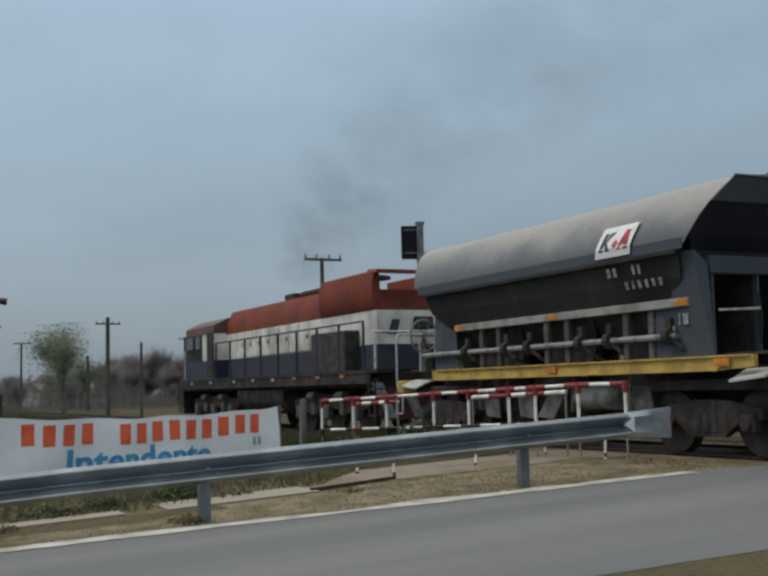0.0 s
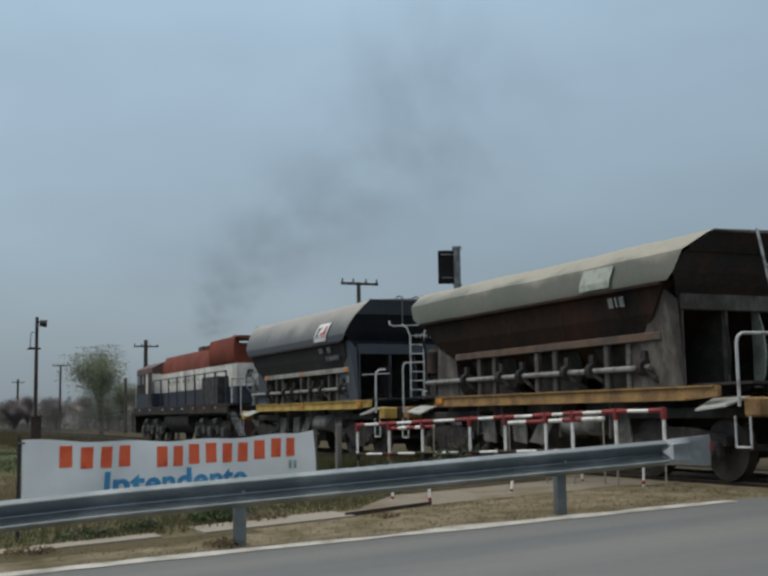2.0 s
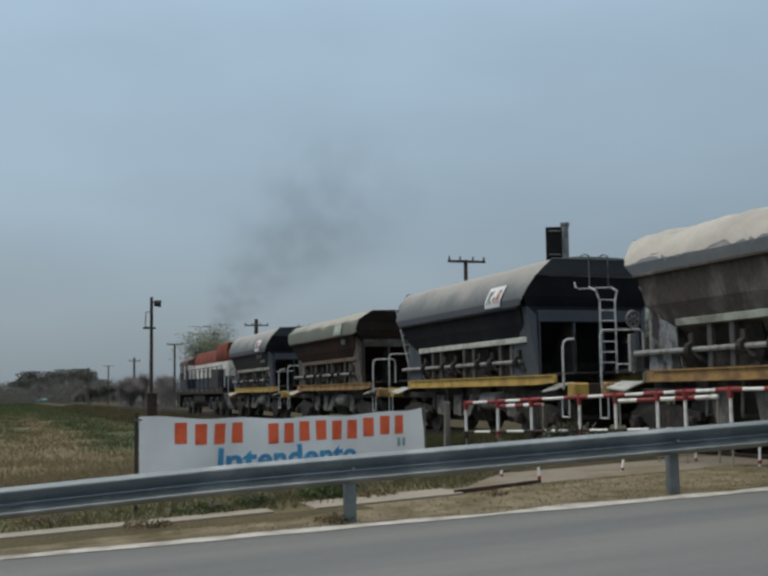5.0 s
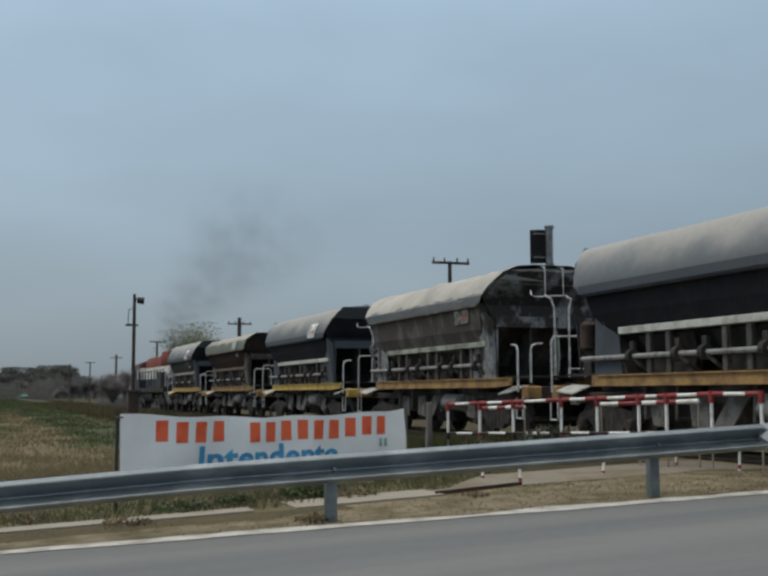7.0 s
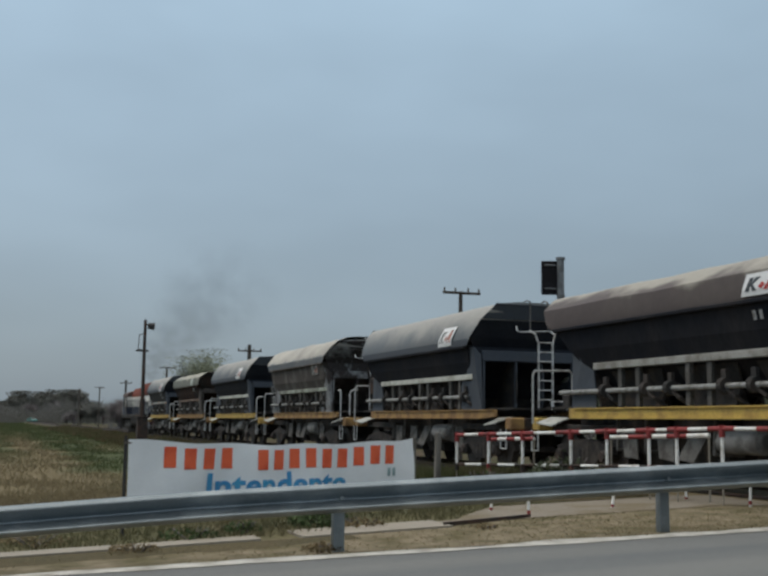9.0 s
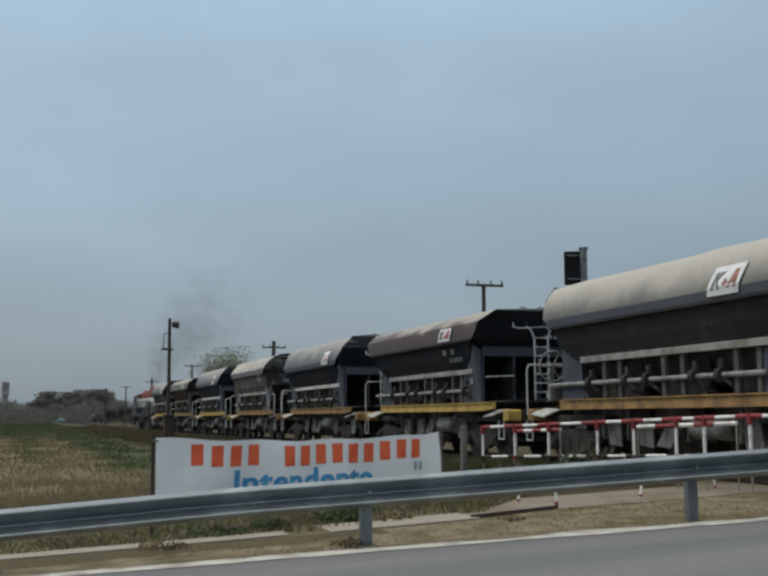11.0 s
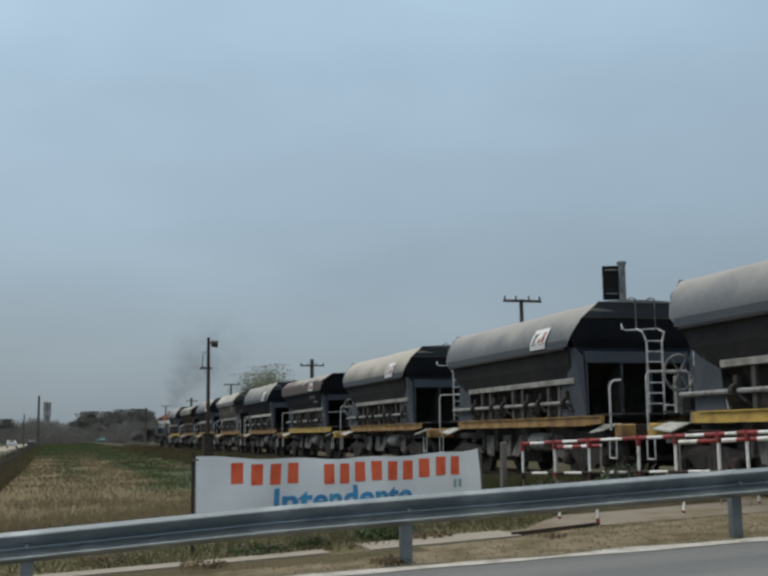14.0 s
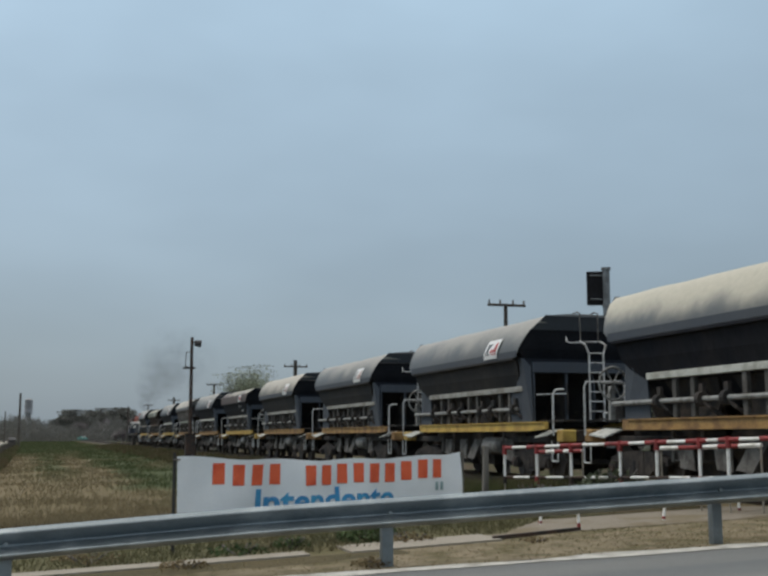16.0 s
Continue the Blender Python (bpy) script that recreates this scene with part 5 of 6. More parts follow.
# ---- pedestrian barrier ----
def maze_fence():
    o = thing("pedestrian_fence", "red and white banded tubular barrier along the crossing", "fence")
    A, D = Vector((10.0, 13.8, 0)), Vector((-0.2137, 0.9769, 0))

    def at_s(s, z, off=0.0):
        p = A + D * s
        return (p.x + off, p.y, z)

    def crest(s):
        return 1.045 - 0.030 * max(s, -0.2)

    def banded(name, a, b, n, r, first=0, dark=RED):
        a, b = Vector(a), Vector(b)
        bar = part(name, tubed([a, b], r * 0.9, 8), WHITE, o)
        for k in range(n):
            p, q = a.lerp(b, k / n), a.lerp(b, (k + 1) / n)
            part("band", tubed([p + (q - p) * 0.04, q - (q - p) * 0.04], r, 8), (WHITE, dark)[(k + first) % 2], bar)

    def spanned(name, a, b, r, dark, lo=0.27, hi=0.75):
        """A white bar whose ends, at the posts, are painted dark."""
        a, b = Vector(a), Vector(b)
        bar = part(name, tubed([a, b], r * 0.9, 8), WHITE, o)
        for u, v in ((0, lo), (hi, 1)):
            part("band", tubed([a.lerp(b, u), a.lerp(b, v)], r * (1.2 if dark is RED else 1.0), 8), dark, bar)
    stations = (-0.97, -0.08, 0.8, 1.38, 2.32, 3.2, 4.5, 5.5, 6.52)
    for k, (s0, s1) in enumerate(zip(stations, stations[1:])):
        spanned("top_rail", at_s(s0, crest(s0)), at_s(s1, crest(s1)), 0.030, RED)
        spanned("low_rail", at_s(s0, crest(s0) - 0.56), at_s(s1, crest(s1) - 0.56), 0.025, RUSTY, 0.2, 0.72)
    for k, s in enumerate(stations):
        g = ground_z(*at_s(s, 0)[:2]) - 0.1
        z = crest(s)
        bar = part("post", tubed([at_s(s, z - 0.64), at_s(s, z)], 0.027, 8), WHITE, o)
        part("band", tubed([at_s(s, z - 0.11), at_s(s, z + 0.03)], 0.045, 8), RED, bar)
        part("band", tubed([at_s(s, z - 0.66), at_s(s, z - 0.56)], 0.042, 8), RED if k % 2 else RUSTY, bar)
        part("foot", tubed([at_s(s, g), at_s(s, z - 0.64)], 0.015, 8), CONCRETE, bar)
    # the second row behind, short of the first
    for k, (s0, s1) in enumerate(((0.5, 2.6), (4.6, 5.9))):
        banded("top_rail", at_s(s0, crest(s0) - 0.09, 0.3), at_s(s1, crest(s1) - 0.09, 0.3), 5, 0.034, k)
        for q in (s0, s1):
            part("post", tubed([at_s(q, ground_z(*at_s(q, 0)[:2]) - 0.1, 0.3), at_s(q, crest(q) - 0.09, 0.3)], 0.016, 8), CONCRETE, o)
    return o


maze_fence()
for (x, y, h, lean) in ((6.89, 14.89, 0.20, 3), (6.95, 13.80, 0.34, -2), (8.55, 14.33, 0.19, 8), (10.2, 14.9, 0.17, -4), (10.3, 13.5, 0.31, 3)):
    st = thing("marker_stake", "short white stake with a red band beside the footpath", "stake", "stakes along the footpath", pose(x, y, ground_z(x, y), 0, lean, 0))
    part("shaft", cone(bmesh.new(), (0, 0, -0.05), (0, 0, h), 0.022, 0.019, 8), WHITE, st)
    part("band", cone(bmesh.new(), (0, 0, h * 0.12), (0, 0, h * 0.3), 0.025, 0.024, 8), RED, st)
gp = thing("timber_post", "weathered grey timber post beside the railway", "post", m=pose(7.72, 19, 0, 0, 1, 0))
bm = bmesh.new()
box(bm, 0, 0, 0.15, 0.1, 0.1, 1.5, 0.015)
part("shaft", bm, POST, gp)


# ---- masts and poles ----
def crossing_signal():
    o = thing("crossing_signal", "grey post with a black signal board seen from behind", "signal", m=pose(16.9, 31.3, 0))
    part("post", cone(bmesh.new(), (0, 0, -0.6), (0, 0, 6.30), 0.12, 0.115, 14), GREY_POST, o, smooth=True)
    part("cap", cone(bmesh.new(), (0, 0, 6.28), (0, 0, 6.36), 0.15, 0.15, 14), GREY_POST, o)
    board = part("backboard", boxed(-0.33, 0.12, 5.70, 0.52, 0.05, 1.08, 0.02, m=pose(0, 0, 0, 0, 0, -24)), BLACKBOARD, o)
    for z in (5.34, 5.70, 6.06):
        part("lamp_housing", cone(bmesh.new(), (-0.32, 0.14, z), (-0.24, 0.36, z), 0.15, 0.13, 14), BLACKBOARD, board)
    for z in (5.35, 6.1):
        part("bracket", tubed([(0, 0, z), (-0.5, 0.1, z)], 0.025, 6), GREY_POST, o)
    part("collar", cone(bmesh.new(), (0, 0, 5.10), (0, 0, 5.16), 0.14, 0.14, 14), GREY_POST, o)


crossing_signal()


def bell_mast():
    o = thing("railway_mast", "dark iron railway mast with a round lamp and a relay box", "mast", m=pose(7.97, 63, -0.35))
    part("mast", cone(bmesh.new(), (0, 0, -0.2), (0, 0, 6.95), 0.12, 0.085, 10), RUSTY, o, smooth=True)
    part("lamp_head", cone(bmesh.new(), (0.14, -0.05, 6.62), (0.52, -0.1, 6.58), 0.17, 0.2, 14), IRON, o, "round black lamp hood")
    part("lamp_arm", tubed([(0, 0, 6.7), (0.2, -0.05, 6.66)], 0.04, 6), IRON, o)
    part("ladder_loop", tubed([(-0.02, 0, 6.15), (-0.3, 0, 6.1), (-0.34, 0, 5.3), (-0.02, 0, 5.25)], 0.022, 6), IRON, o)
    part("cross_bracket", boxed(-0.12, 0, 5.22, 0.7, 0.1, 0.1, 0.015), IRON, o)
    part("relay_box", boxed(0.02, -0.05, 0.75, 0.56, 0.5, 1.55, 0.03), RUSTY, o, "rust-brown relay box at the foot")
    part("relay_roof", boxed(0.02, -0.05, 1.56, 0.66, 0.6, 0.07, 0.015), RUSTY, o)


bell_mast()


def telegraph_pole(x, y, h, arm=1.75, drop=0.12, thick=0.11):
    o = thing("telegraph_pole", "old wooden telegraph pole with a crossarm and insulators", "pole", "telegraph poles along the railway", pose(x, y, -0.55))
    h += 0.55
    part("shaft", cone(bmesh.new(), (0, 0, -0.3), (0, 0, h), thick * 1.35, thick, 9), WOOD, o, smooth=True)
    if arm:
        a = part("crossarm", boxed(0, -0.12, h - drop, arm, 0.09, 0.11, 0.015), WOOD, o)
        for k in (-0.46, -0.17, 0.17, 0.46):
            part("insulator", cone(bmesh.new(), (k * arm, -0.12, h - drop + 0.05), (k * arm, -0.12, h - drop + 0.22), 0.05, 0.035, 8), POST, a)


telegraph_pole(19, 44.2, 6.75, 1.75, 0.08, 0.085)
telegraph_pole(19, 86.0, 7.0, 1.9, 0.5, 0.15)
telegraph_pole(19, 129.3, 7.1)
telegraph_pole(19, 170.0, 6.9, 1.7, 0.5, 0.15)
telegraph_pole(19, 212.0, 6.9)
telegraph_pole(19, 75.7, 4.6, 0, 0, 0.09)
for x, y, h in ((-2.8, 163, 7.0), (15.6, 215, 6.6), (-8.2, 285, 7.0), (24, 118, 5.2), (35, 120, 7.2), (45, 190, 7.6)):
    telegraph_pole(x, y, h, 1.5 if x > 30 else 0, 0.2, 0.14)


# ---- wire fence along the far road ----
def wire_fence():
    o = thing("wire_fence", "low sagging wire fence with dark posts beside the field", "fence")
    for i in range(24):
        y = 34 + i * 6
        part("post", boxed(-2.2 - 0.008 * (y - 34), y, -0.15, 0.1, 0.1, 1.2, 0.01), WOOD, o)
    for z in (-0.2, 0.1, 0.36):
        part("wire", tubed([(-2.2, 34, z), (-3.3, 172, z)], 0.012, 5), IRON, o)


wire_fence()


# ---- trees ----
def grow(kind, seed):
    """Trunk and limbs as one mesh, and a crown of fine twigs or leaves as another. About 7 m high."""
    rnd = random.Random(seed)
    wood, crown = bmesh.new(), bmesh.new()
    tips = []

    def limb(p, d, length, r, depth):
        q = p + d * length
        cone(wood, p, q, r, r * 0.65, 6 if depth < 2 else 4)
        if depth >= (3 if kind == "bare" else 2):
            tips.append((q, d))
            return
        for _ in range(rnd.choice((3, 4))):
            v = (d + Vector((rnd.uniform(-1, 1), rnd.uniform(-1, 1), rnd.uniform(-0.25, 0.7))) * 0.75).normalized()
            limb(q, v, length * rnd.uniform(0.55, 0.85), r * 0.6, depth + 1)
        tips.append((q, d))
    trunk_h = {"bare": 0.8, "willow": 1.6, "dark": 1.2}[kind]
    limb(Vector((0, 0, -0.2)), Vector((rnd.uniform(-0.08, 0.08), rnd.uniform(-0.08, 0.08), 1)).normalized(), trunk_h + 0.4, 0.17, 0)
    for q, d in tips:
        n = {"bare": 85, "willow": 520, "dark": 420}[kind]
        for _ in range(n):
            if kind == "bare" or (kind == "willow" and _ % 6 == 0):
                v = (d + Vector((rnd.uniform(-1, 1), rnd.uniform(-1, 1), rnd.uniform(-0.3, 1)))).normalized() * rnd.uniform(0.5, 1.3)
                side = Vector((rnd.uniform(-1, 1), rnd.uniform(-1, 1), 0)).normalized() * 0.014
                a = q - d * rnd.uniform(0, 1.1) + Vector((rnd.uniform(-0.3, 0.3), rnd.uniform(-0.3, 0.3), rnd.uniform(-0.4, 0.2)))
                crown.faces.new([crown.verts.new(p) for p in (a - side, a + side, a + v)])
                b = a + v * 0.5
                u2 = Vector((rnd.uniform(-1, 1), rnd.uniform(-1, 1), rnd.uniform(0, 0.8))) * 0.4
                crown.faces.new([crown.verts.new(p) for p in (b - side * 0.7, b + side * 0.7, b + u2)])
            else:
                sp = 0.55 if kind == "dark" else 0.75
                g = [max(-1.25, min(1.25, rnd.gauss(0, 1))) for _i in range(3)]
                c = q + Vector((g[0] * sp, g[1] * sp, g[2] * sp * 0.8 + (-0.1 if kind == "dark" else 0.1)))
                s = rnd.uniform(0.05, 0.1) if kind == "dark" else rnd.uniform(0.03, 0.06)
                a = Vector((rnd.uniform(-1, 1), rnd.uniform(-1, 1), rnd.uniform(-1, 1))).normalized() * s
                b = Vector((rnd.uniform(-1, 1), rnd.uniform(-1, 1), rnd.uniform(-1, 1))).normalized() * s
                crown.faces.new([crown.verts.new(p) for p in (c - a, c + b, c + a, c - b)])
    return wood, crown


TREES = {}
for kind, label, mt in (("bare", "bare leafless tree with fine grey-brown twigs", TWIG), ("willow", "tree with thin fresh green foliage", LEAF), ("dark", "dense tree at the edge of the field, greyed for haze", LEAF_HAZED)):
    for s in range(3 if kind == "bare" else 2):
        wood, crown = grow(kind, 11 * s + len(kind))
        top = max(v.co.z for v in crown.verts)
        for b in (wood, crown):
            bmesh.ops.scale(b, vec=(7 / top,) * 3, verts=b.verts[:])
        t = thing("tree", label, "tree", "trees round the field")
        part("trunk", wood, BARK, t)
        part("crown", crown, mt, t)
        TREES.setdefault(kind, []).append(t)
placed = set()


def plant(kind, x, y, h, k=0):
    src = TREES[kind][k % len(TREES[kind])]
    m = pose(x, y, -0.55, 0, 0, random.uniform(0, 360))
    ob = src
    if src.name in placed:
        ob = copy_thing(src, m)
    placed.add(src.name)
    wide = h / 7 * random.uniform(0.9, 1.2)
    ob.matrix_basis = m @ Matrix.Diagonal((wide, wide, h / 7, 1))


plant("willow", 19.8, 108, 8.6, 0)
plant("willow", 25.0, 124, 6.2, 1)
rnd = random.Random(4)
k = 0
# row behind the telegraph line, seen past and under the train
for i in range(62):
    b = radians(6.4 + i * 0.68 + rnd.uniform(-0.3, 0.3))
    d = rnd.uniform(135, 190) if i < 30 else rnd.uniform(85, 130)
    h = rnd.uniform(4.4, 5.6) if i < 3 else rnd.uniform(4.5, 6.2) if i < 8 else rnd.uniform(5.5, 8.8) if i < 30 else rnd.uniform(6.0, 9.0)
    plant("bare" if rnd.random() < (0.93 if i < 30 else 0.7) else "willow", d * math.sin(b), d * math.cos(b), h, k)
    k += 1
# thicker far group where the line runs out
for x, y, h in ((9, 418, 9), (14, 425, 11.5), (20, 420, 10.5), (25, 430, 12.5), (29, 415, 11), (33, 425, 8.5), (17, 405, 8), (23, 408, 9)):
    plant("dark", x, y, h, k)
    k += 1
for i in range(26):
    b = radians(-7.0 + i * 0.5 + rnd.uniform(-0.2, 0.2))
    d = rnd.uniform(380, 520)
    plant("bare" if rnd.random() < 0.6 else "dark", d * math.sin(b), d * math.cos(b), rnd.uniform(5, 9), k)
    k += 1
for i in range(16):
    b = radians(3.6 + i * 0.35)
    d = rnd.uniform(230, 330)
    plant("bare" if rnd.random() < 0.7 else "dark", d * math.sin(b), d * math.cos(b), rnd.uniform(3.2, 4.8), k)
    k += 1


def scrub(name, label, bearings, near, far, low, high, count, seed):
    """A far belt of leafless scrub: fine twigs that rise from the ground to an uneven top."""
    r = random.Random(seed)
    vs, fs = [], []
    for _ in range(count):
        b = radians(r.uniform(*bearings))
        d = r.uniform(near, far)
        x, y = d * math.sin(b), d * math.cos(b)
        if abs(x - TRACK_X) < 4 and y < 345:
            continue
        top = low + (high - low) * max(0.0, min(1.0, 0.5 + 0.9 * noise.noise((math.degrees(b) * 0.55, d * 0.01, seed)) + 0.35 * noise.noise((math.degrees(b) * 2.1, 3, seed))))
        z = -0.6 + top * r.random() ** 1.25
        s = d * 0.00024
        v = Vector((r.gauss(0, 0.75), r.gauss(0, 0.4), r.uniform(-0.3, 1))).normalized() * r.uniform(0.25, 0.75) * d / 160
        n = len(vs)
        vs += [(x - s, y, z), (x + s, y, z), (x + v.x, y + v.y, z + v.z)]
        fs.append((n, n + 1, n + 2))
    me = bpy.data.meshes.new(name)
    me.from_pydata(vs, [], fs)
    me.materials.append(SCRUB)
    tagged(new(name, me), label, "scrub", kind="stuff")


scrub("far_scrub", "far belt of grey-brown leafless scrub and trees", (-9, 7), 360, 460, 3.0, 8.0, 75000, 2)
scrub("near_scrub", "belt of leafless brown scrub behind the railway", (5.5, 48), 120, 185, 0.4, 4.6, 90000, 5)


# ---- shrubs and weeds ----
def shrub(x, y, h, w, mt, n, seed, label):
    r = random.Random(seed)
    o = thing("shrub", label, "shrub", "weeds by the footpath", pose(x, y, ground_z(x, y)))
    bm = bmesh.new()
    for _ in range(n):
        a, rad = r.uniform(0, math.tau), w * math.sqrt(r.random())
        z = h * r.random() * (1 - 0.6 * rad / w)
        c = Vector((rad * math.cos(a), rad * math.sin(a), z + 0.02))
        s = r.uniform(0.03, 0.07) * (0.6 + h)
        u = Vector((r.uniform(-1, 1), r.uniform(-1, 1), r.uniform(-1, 1))).normalized() * s
        v = Vector((r.uniform(-1, 1), r.uniform(-1, 1), r.uniform(-0.3, 1))).normalized() * s
        bm.faces.new([bm.verts.new(p) for p in (c - u * 0.5, c + v * 0.5, c + u * 0.5, c - v)])
    part("leaves", bm, mt, o)
    bm = bmesh.new()
    for _ in range(9):
        a = r.uniform(0, math.tau)
        tube(bm, [(0, 0, -0.05), (w * 0.6 * math.cos(a), w * 0.6 * math.sin(a), h * 0.8)], 0.008, 4)
    part("stem", bm, BARK, o)


WEED = mat("green_weed", (0.065, 0.1, 0.038), 0.9, thin=0.4, vary=0.3, bump=0, island=0.4)
DRY_WEED = mat("dry_weed", (0.22, 0.175, 0.105), 0.9, thin=0.4, vary=0.3, bump=0, island=0.35, spec=0.05)
shrub(9.3, 17.2, 0.75, 0.7, BUSH, 900, 1, "dark green bush behind the red and white fence")
shrub(4.15, 14.3, 0.3, 0.42, WEED, 620, 2, "low green weed clump on the verge")
shrub(3.1, 14.1, 0.17, 0.26, WEED, 200, 3, "low green weed clump on the verge")
shrub(8.2, 24.5, 0.8, 0.9, BUSH, 800, 4, "dark bush beside the railway")
for i, (x, y, h, w) in enumerate(((3.45, 11.75, 0.10, 0.22), (-0.4, 12.0, 0.10, 0.3), (1.6, 12.85, 0.09, 0.3), (4.6, 13.9, 0.14, 0.35), (2.4, 13.8, 0.15, 0.4), (0.6, 14.0, 0.16, 0.45), (9.6, 16.2, 0.3, 0.4), (8.6, 18.8, 0.4, 0.5))):
    shrub(x, y, h, w, WEED if i % 3 == 1 else DRY_WEED, 170, 20 + i, "dry yellowish weed tuft on the verge" if i % 3 != 1 else "low green weed clump on the verge")
shrub(5.9, 12.9, 0.05, 0.2, DRY_WEED, 90, 6, "small dry weed on the verge")


def grass(name, label, count, area, h, seed, ok, far=0.0, lean=0.5):
    """Loose blades over a patch of ground, sparser and coarser far off."""
    r = random.Random(seed)
    vs, fs = [], []
    while len(fs) < count:
        x, u = r.uniform(area[0], area[1]), r.random()
        y = area[2] + (area[3] - area[2]) * (u ** (1 + far))
        if not ok(x, y) or noise.noise((x * 0.5, y * 0.3, seed)) < r.uniform(-0.5, 0.4):
            continue
        z = ground_z(x, y) - 0.01
        hh = h * r.uniform(0.4, 1.2)
        a = r.uniform(0, math.tau)
        w = 0.012 * max(1.0, y / 22)
        dx, dy = w * math.cos(a), w * math.sin(a)
        lx, ly = r.gauss(0, lean) * hh, r.gauss(0, lean) * hh
        n = len(vs)
        vs += [(x - dx, y - dy, z), (x + dx, y + dy, z), (x + lx, y + ly, z + hh)]
        fs.append((n, n + 1, n + 2))
    me = bpy.data.meshes.new(name)
    me.from_pydata(vs, [], fs)
    me.materials.append(VERGE_BLADE if name == "verge_grass" else BANK_BLADE if name == "bank_weeds" else BLADE)
    return tagged(new(name, me), label, "grass", kind="stuff")


grass("verge_grass", "short dry grass on the road verge", 10000, (-8, 11, 11.0, 14.2), 0.04, 3, lambda x, y: 11.62 - 0.06 * x < y < path_lo(x) - 0.03, 0.0, 1.2)
grass("bank_grass", "dry yellow and green grass behind the barrier", 40000, (-8, 10.2, 13.2, 24), 0.10, 7, lambda x, y: y > path_hi(x) - 0.05)
grass("field_grass", "patchy field grass beside the railway", 80000, (-7, 9.5, 20, 400), 0.15, 9, lambda x, y: True, 1.9)
grass("bank_weeds", "tall brown and green weeds on the railway bank", 30000, (7.6, 10.4, 21, 170), 0.42, 13, lambda x, y: True, 0.9, 0.35)


grass("bank_weeds", "dark dead weeds along the wire fence", 14000, (-3.9, -1.7, 27, 150), 0.55, 17, lambda x, y: abs(x + 2.1 + 0.011 * (y - 34)) < 0.75, 0.9, 0.3)


# ---- far things ----
def house(x, y, w, d, h, turn, label):
    o = thing("house", label, "house", "houses beyond the trees", pose(x, y, -0.55, 0, 0, turn))
    bm = bmesh.new()
    t = 0.2
    for sx in (-1, 1):
        box(bm, sx * (w / 2 - t / 2), 0, h / 2, t, d, h)
    box(bm, 0, d / 2 - t / 2, h / 2, w - 2 * t, t, h)
    wall = part("wall", bm, PLASTER, o)
    for a, b in ((-w / 2 + t, -w * 0.28), (-w * 0.12, w * 0.05), (w * 0.25, w / 2 - t)):
        part("front_wall", boxed((a + b) / 2, -d / 2 + t / 2, h / 2, b - a, t, h), PLASTER, o)
    for a, b, z0, z1 in ((-w * 0.28, -w * 0.12, 1.0, 2.1), (w * 0.05, w * 0.25, 0.0, 2.1)):
        part("front_wall", boxed((a + b) / 2, -d / 2 + t / 2, (z1 + h) / 2, b - a, t, h - z1), PLASTER, o)
        if z0:
            part("front_wall", boxed((a + b) / 2, -d / 2 + t / 2, z0 / 2, b - a, t, z0), PLASTER, o)
        part("window" if z0 else "door", boxed((a + b) / 2, -d / 2 + t / 2 + 0.05, (z0 + z1) / 2, b - a, 0.05, z1 - z0), GLASS if z0 else WOOD, o)
    bm = loft(bmesh.new(), [[(sx * (w / 2 + 0.3), -d / 2 - 0.3, h), (sx * (w / 2 + 0.3), d / 2 + 0.3, h), (sx * (w / 2 + 0.3), 0, h + d * 0.22)] for sx in (-1, 1)])
    part("roof", bm, TILE_ROOF, o)


for x, y, w, d, h, a, lb in ((29.5, 176, 5, 5, 2.7, 20, "small pale plastered house among bare trees"), (45.5, 52.5, 5.5, 5, 2.9, -35, "small pale house beyond the railway"), (44, 200, 9, 6, 3.0, -15, "low pale house with a sheet roof"), (29, 235, 6, 5, 2.7, 5, "small pale house beyond the field"), (64, 175, 8, 6, 3, 30, "pale house behind bare trees"), (-22, 390, 9, 7, 3.2, 0, "distant pale house by the road"), (95, 100, 9, 7, 3, -40, "pale house behind bare trees")):
    house(x, y, w, d, h, a, lb)
tw = thing("water_tower", "tall pale concrete water tower beyond the field", "water tower", m=pose(-4.2, 410, -0.55))
part("shaft", cone(bmesh.new(), (0, 0, 0), (0, 0, 10), 1.1, 1.0, 16), TOWER, tw, smooth=True)
part("tank", cone(bmesh.new(), (0, 0, 9.6), (0, 0, 14.2), 1.35, 1.35, 18), TOWER, tw, smooth=True)
part("cap", cone(bmesh.new(), (0, 0, 14.2), (0, 0, 14.7), 1.4, 0.4, 18), TOWER, tw)


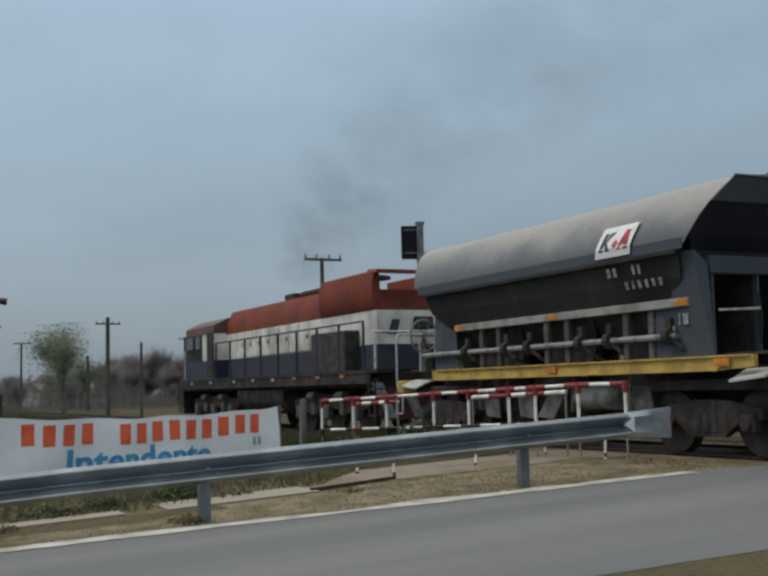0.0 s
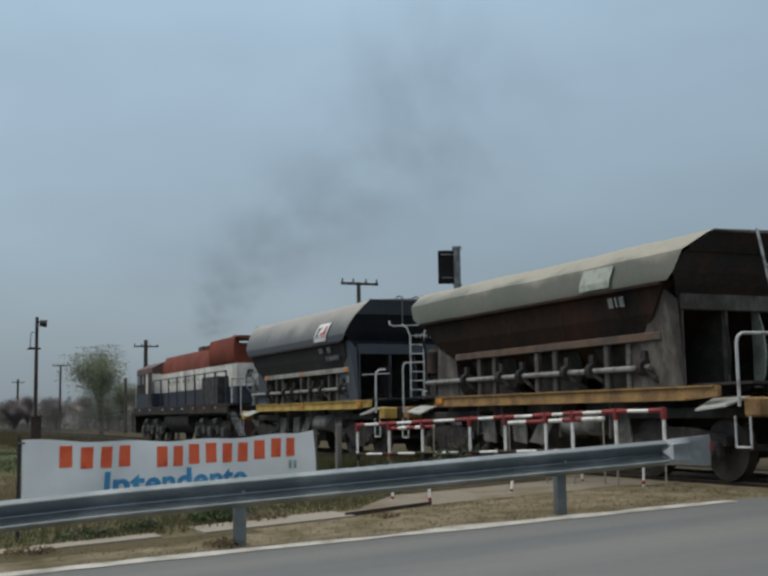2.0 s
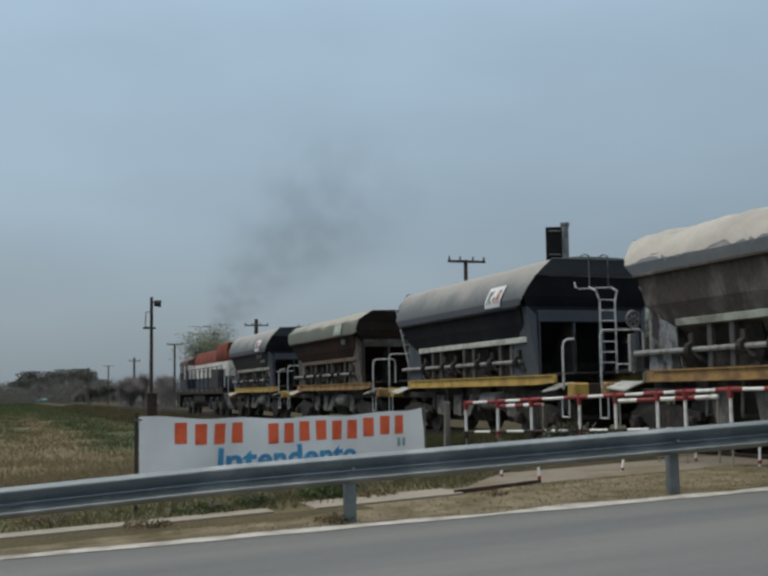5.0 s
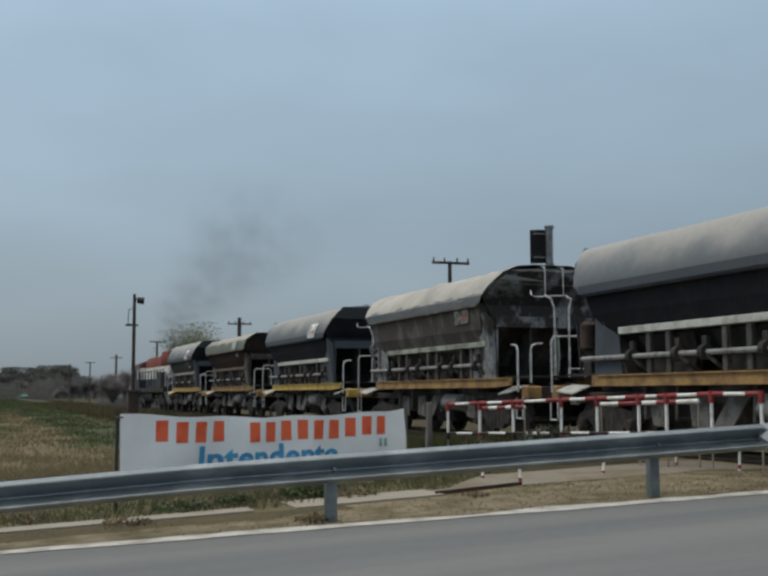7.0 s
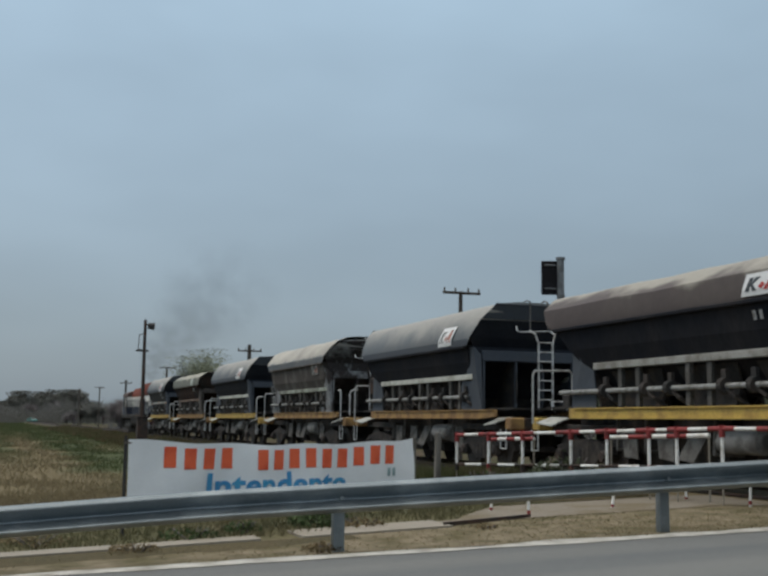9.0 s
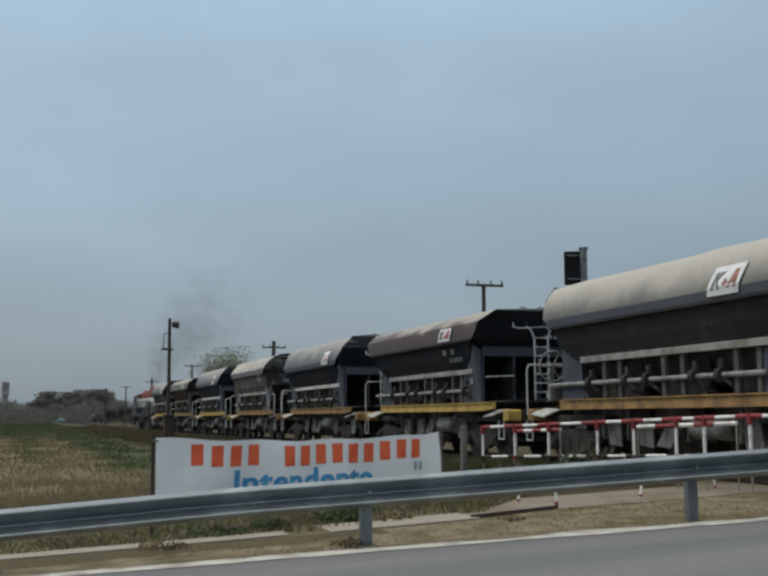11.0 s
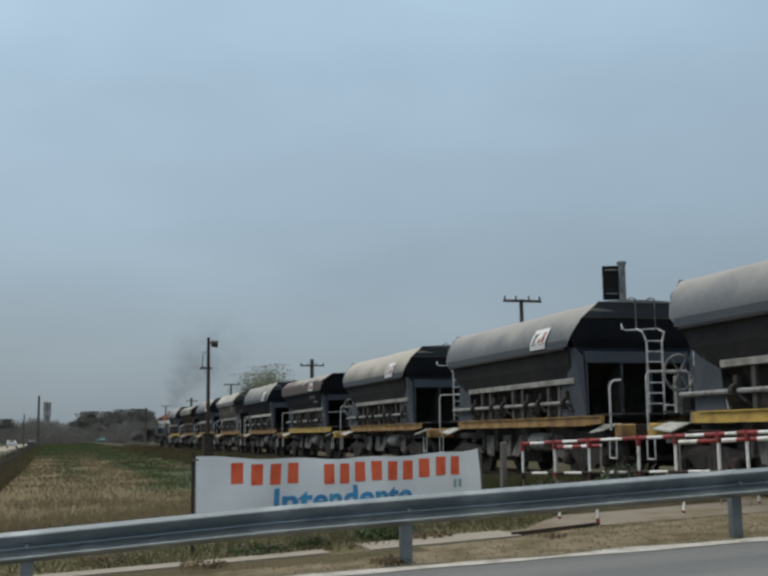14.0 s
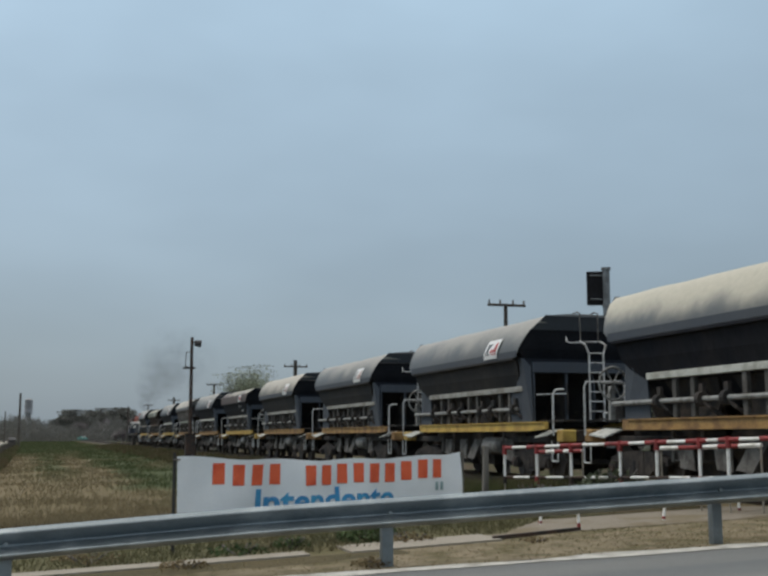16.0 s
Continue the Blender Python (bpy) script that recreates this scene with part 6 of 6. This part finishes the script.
def small_car(x, y, paint, label, turn=0):
    o = thing("car", label, "car", "", pose(x, y, ground_z(x, y) + 0.03, 0, 0, turn))
    sec = [(-2.1, 0.35), (-2.1, 0.85), (-1.1, 0.98), (1.9, 0.95), (2.1, 0.8), (2.1, 0.35)]
    part("body", loft(bmesh.new(), [[(sx * 0.84, a, b) for a, b in sec] for sx in (-1, 1)]), paint, o)
    cab_sec = [(-1.3, 0.95), (-0.7, 1.42), (1.0, 1.42), (1.7, 0.95)]
    part("cabin", loft(bmesh.new(), [[(sx * 0.72, a, b) for a, b in cab_sec] for sx in (-1, 1)]), paint, o)
    for sx in (-1, 1):
        part("side_window", plate([(sx * 0.725, -1.1, 1.0), (sx * 0.725, -0.66, 1.36), (sx * 0.725, 0.95, 1.36), (sx * 0.725, 1.5, 1.0)], 0.01, (sx, 0, 0)), GLASS, o)
        for yy in (-1.3, 1.35):
            part("wheel", cone(bmesh.new(), (sx * 0.7, yy, 0.31), (sx * 0.86, yy, 0.31), 0.31, 0.31, 14), TYRE, o)
    part("rear_window", plate([(-0.6, -1.24, 1.02), (0.6, -1.24, 1.02), (0.55, -0.78, 1.38), (-0.55, -0.78, 1.38)], 0.01, (0, -1, 0.7)), GLASS, o)


small_car(-8.2, 215, CAR_WHITE, "distant white car on the side road")
small_car(-5.6, 250, IRON, "distant dark car on the side road")
small_car(11.5, 330, CAR_GREEN, "distant teal car parked below the trees", 15)


# ---- exhaust smoke ----
def smoke_material():
    m = bpy.data.materials.new("sooty_haze")
    m.use_nodes = True
    n, l = m.node_tree.nodes, m.node_tree.links
    n.clear()
    co = n.new("ShaderNodeTexCoord")
    ball = n.new("ShaderNodeTexGradient")
    ball.gradient_type = "SPHERICAL"
    l.new(co.outputs["Object"], ball.inputs[0])
    wisps = n.new("ShaderNodeTexNoise")
    wisps.inputs["Scale"].default_value, wisps.inputs["Detail"].default_value = 1.6, 4
    l.new(co.outputs["Object"], wisps.inputs["Vector"])
    dens = n.new("ShaderNodeMapRange")
    for key, value in (("From Min", 0.3), ("From Max", 0.75), ("To Min", 0.0), ("To Max", 0.33)):
        dens.inputs[key].default_value = value
    l.new(wisps.outputs[0], dens.inputs[0])
    alpha = n.new("ShaderNodeMath")
    alpha.operation = "MULTIPLY"
    l.new(ball.outputs["Fac"], alpha.inputs[0])
    l.new(dens.outputs[0], alpha.inputs[1])
    clear, soot = n.new("ShaderNodeBsdfTransparent"), n.new("ShaderNodeBsdfDiffuse")
    soot.inputs["Color"].default_value = (0.09, 0.09, 0.095, 1)
    mix = n.new("ShaderNodeMixShader")
    l.new(alpha.outputs[0], mix.inputs[0])
    l.new(clear.outputs[0], mix.inputs[1])
    l.new(soot.outputs[0], mix.inputs[2])
    out = n.new("ShaderNodeOutputMaterial")
    l.new(mix.outputs[0], out.inputs[0])
    return m


SMOKE = smoke_material()
smoke = thing("exhaust_smoke", "thin grey exhaust smoke trailing from the locomotive", "smoke")
bm = bmesh.new()
ring_n, rings_n = 28, 7
rings = [[bm.verts.new((k / rings_n * math.cos(a * math.tau / ring_n), 0.25 * (1 - (k / rings_n) ** 2), k / rings_n * math.sin(a * math.tau / ring_n))) for a in range(ring_n)] for k in range(1, rings_n + 1)]
bm.faces.new(rings[0])
for a, b in zip(rings, rings[1:]):
    for k in range(ring_n):
        bm.faces.new((a[k], a[(k + 1) % ring_n], b[(k + 1) % ring_n], b[k]))
puff_mesh = bpy.data.meshes.new("puff")
bm.to_mesh(puff_mesh)
bm.free()
puff_mesh.materials.append(SMOKE)
r = random.Random(8)
for y, z, x, wide in ((0.1, 4.8, 0.1, 1.0), (-1.2, 5.3, 0.2, 1.6), (-1.4, 6.2, 0.3, 1.8), (-4.0, 7.0, 0.6, 2.6), (-8.0, 8.0, 1.0, 3.4), (-13.0, 9.0, 1.6, 4.2), (-19.0, 9.8, 2.0, 5.0)):
    puff = new("puff", puff_mesh)
    puff.parent = smoke
    puff.matrix_basis = pose(x, y, z, 0, 0, r.uniform(-35, 20)) @ Matrix.Diagonal((wide, wide * 1.3, wide * 0.8, 1))
    puff.visible_shadow = False
train.append((smoke, train[-1][1], [], 1.0))


# ---- movement ----
SLIP = ((0, 0), (2.5, -0.05), (5.5, -0.15), (7, -0.4), (9, -0.65), (11, -0.65), (12.5, -0.5), (14.5, -0.3), (16, 0.0))


def travel(t):
    return 7.0 * t + float(np.interp(t, [a for a, _ in SLIP], [b for _, b in SLIP]))


def motions():
    times = [a * 0.5 for a in range(33)]
    fine = [a / 15 for a in range(241)]
    for ob, y0, wheels, r in train:
        walk(ob, [(t, pose(TRACK_X, y0 + travel(t), 0)) for t in times])
        for wh in wheels:
            y, z = wh.location.y, wh.location.z
            walk(wh, [(t, pose(0, y, z, -math.degrees(travel(t) / r) + y * 57)) for t in fine])


motions()
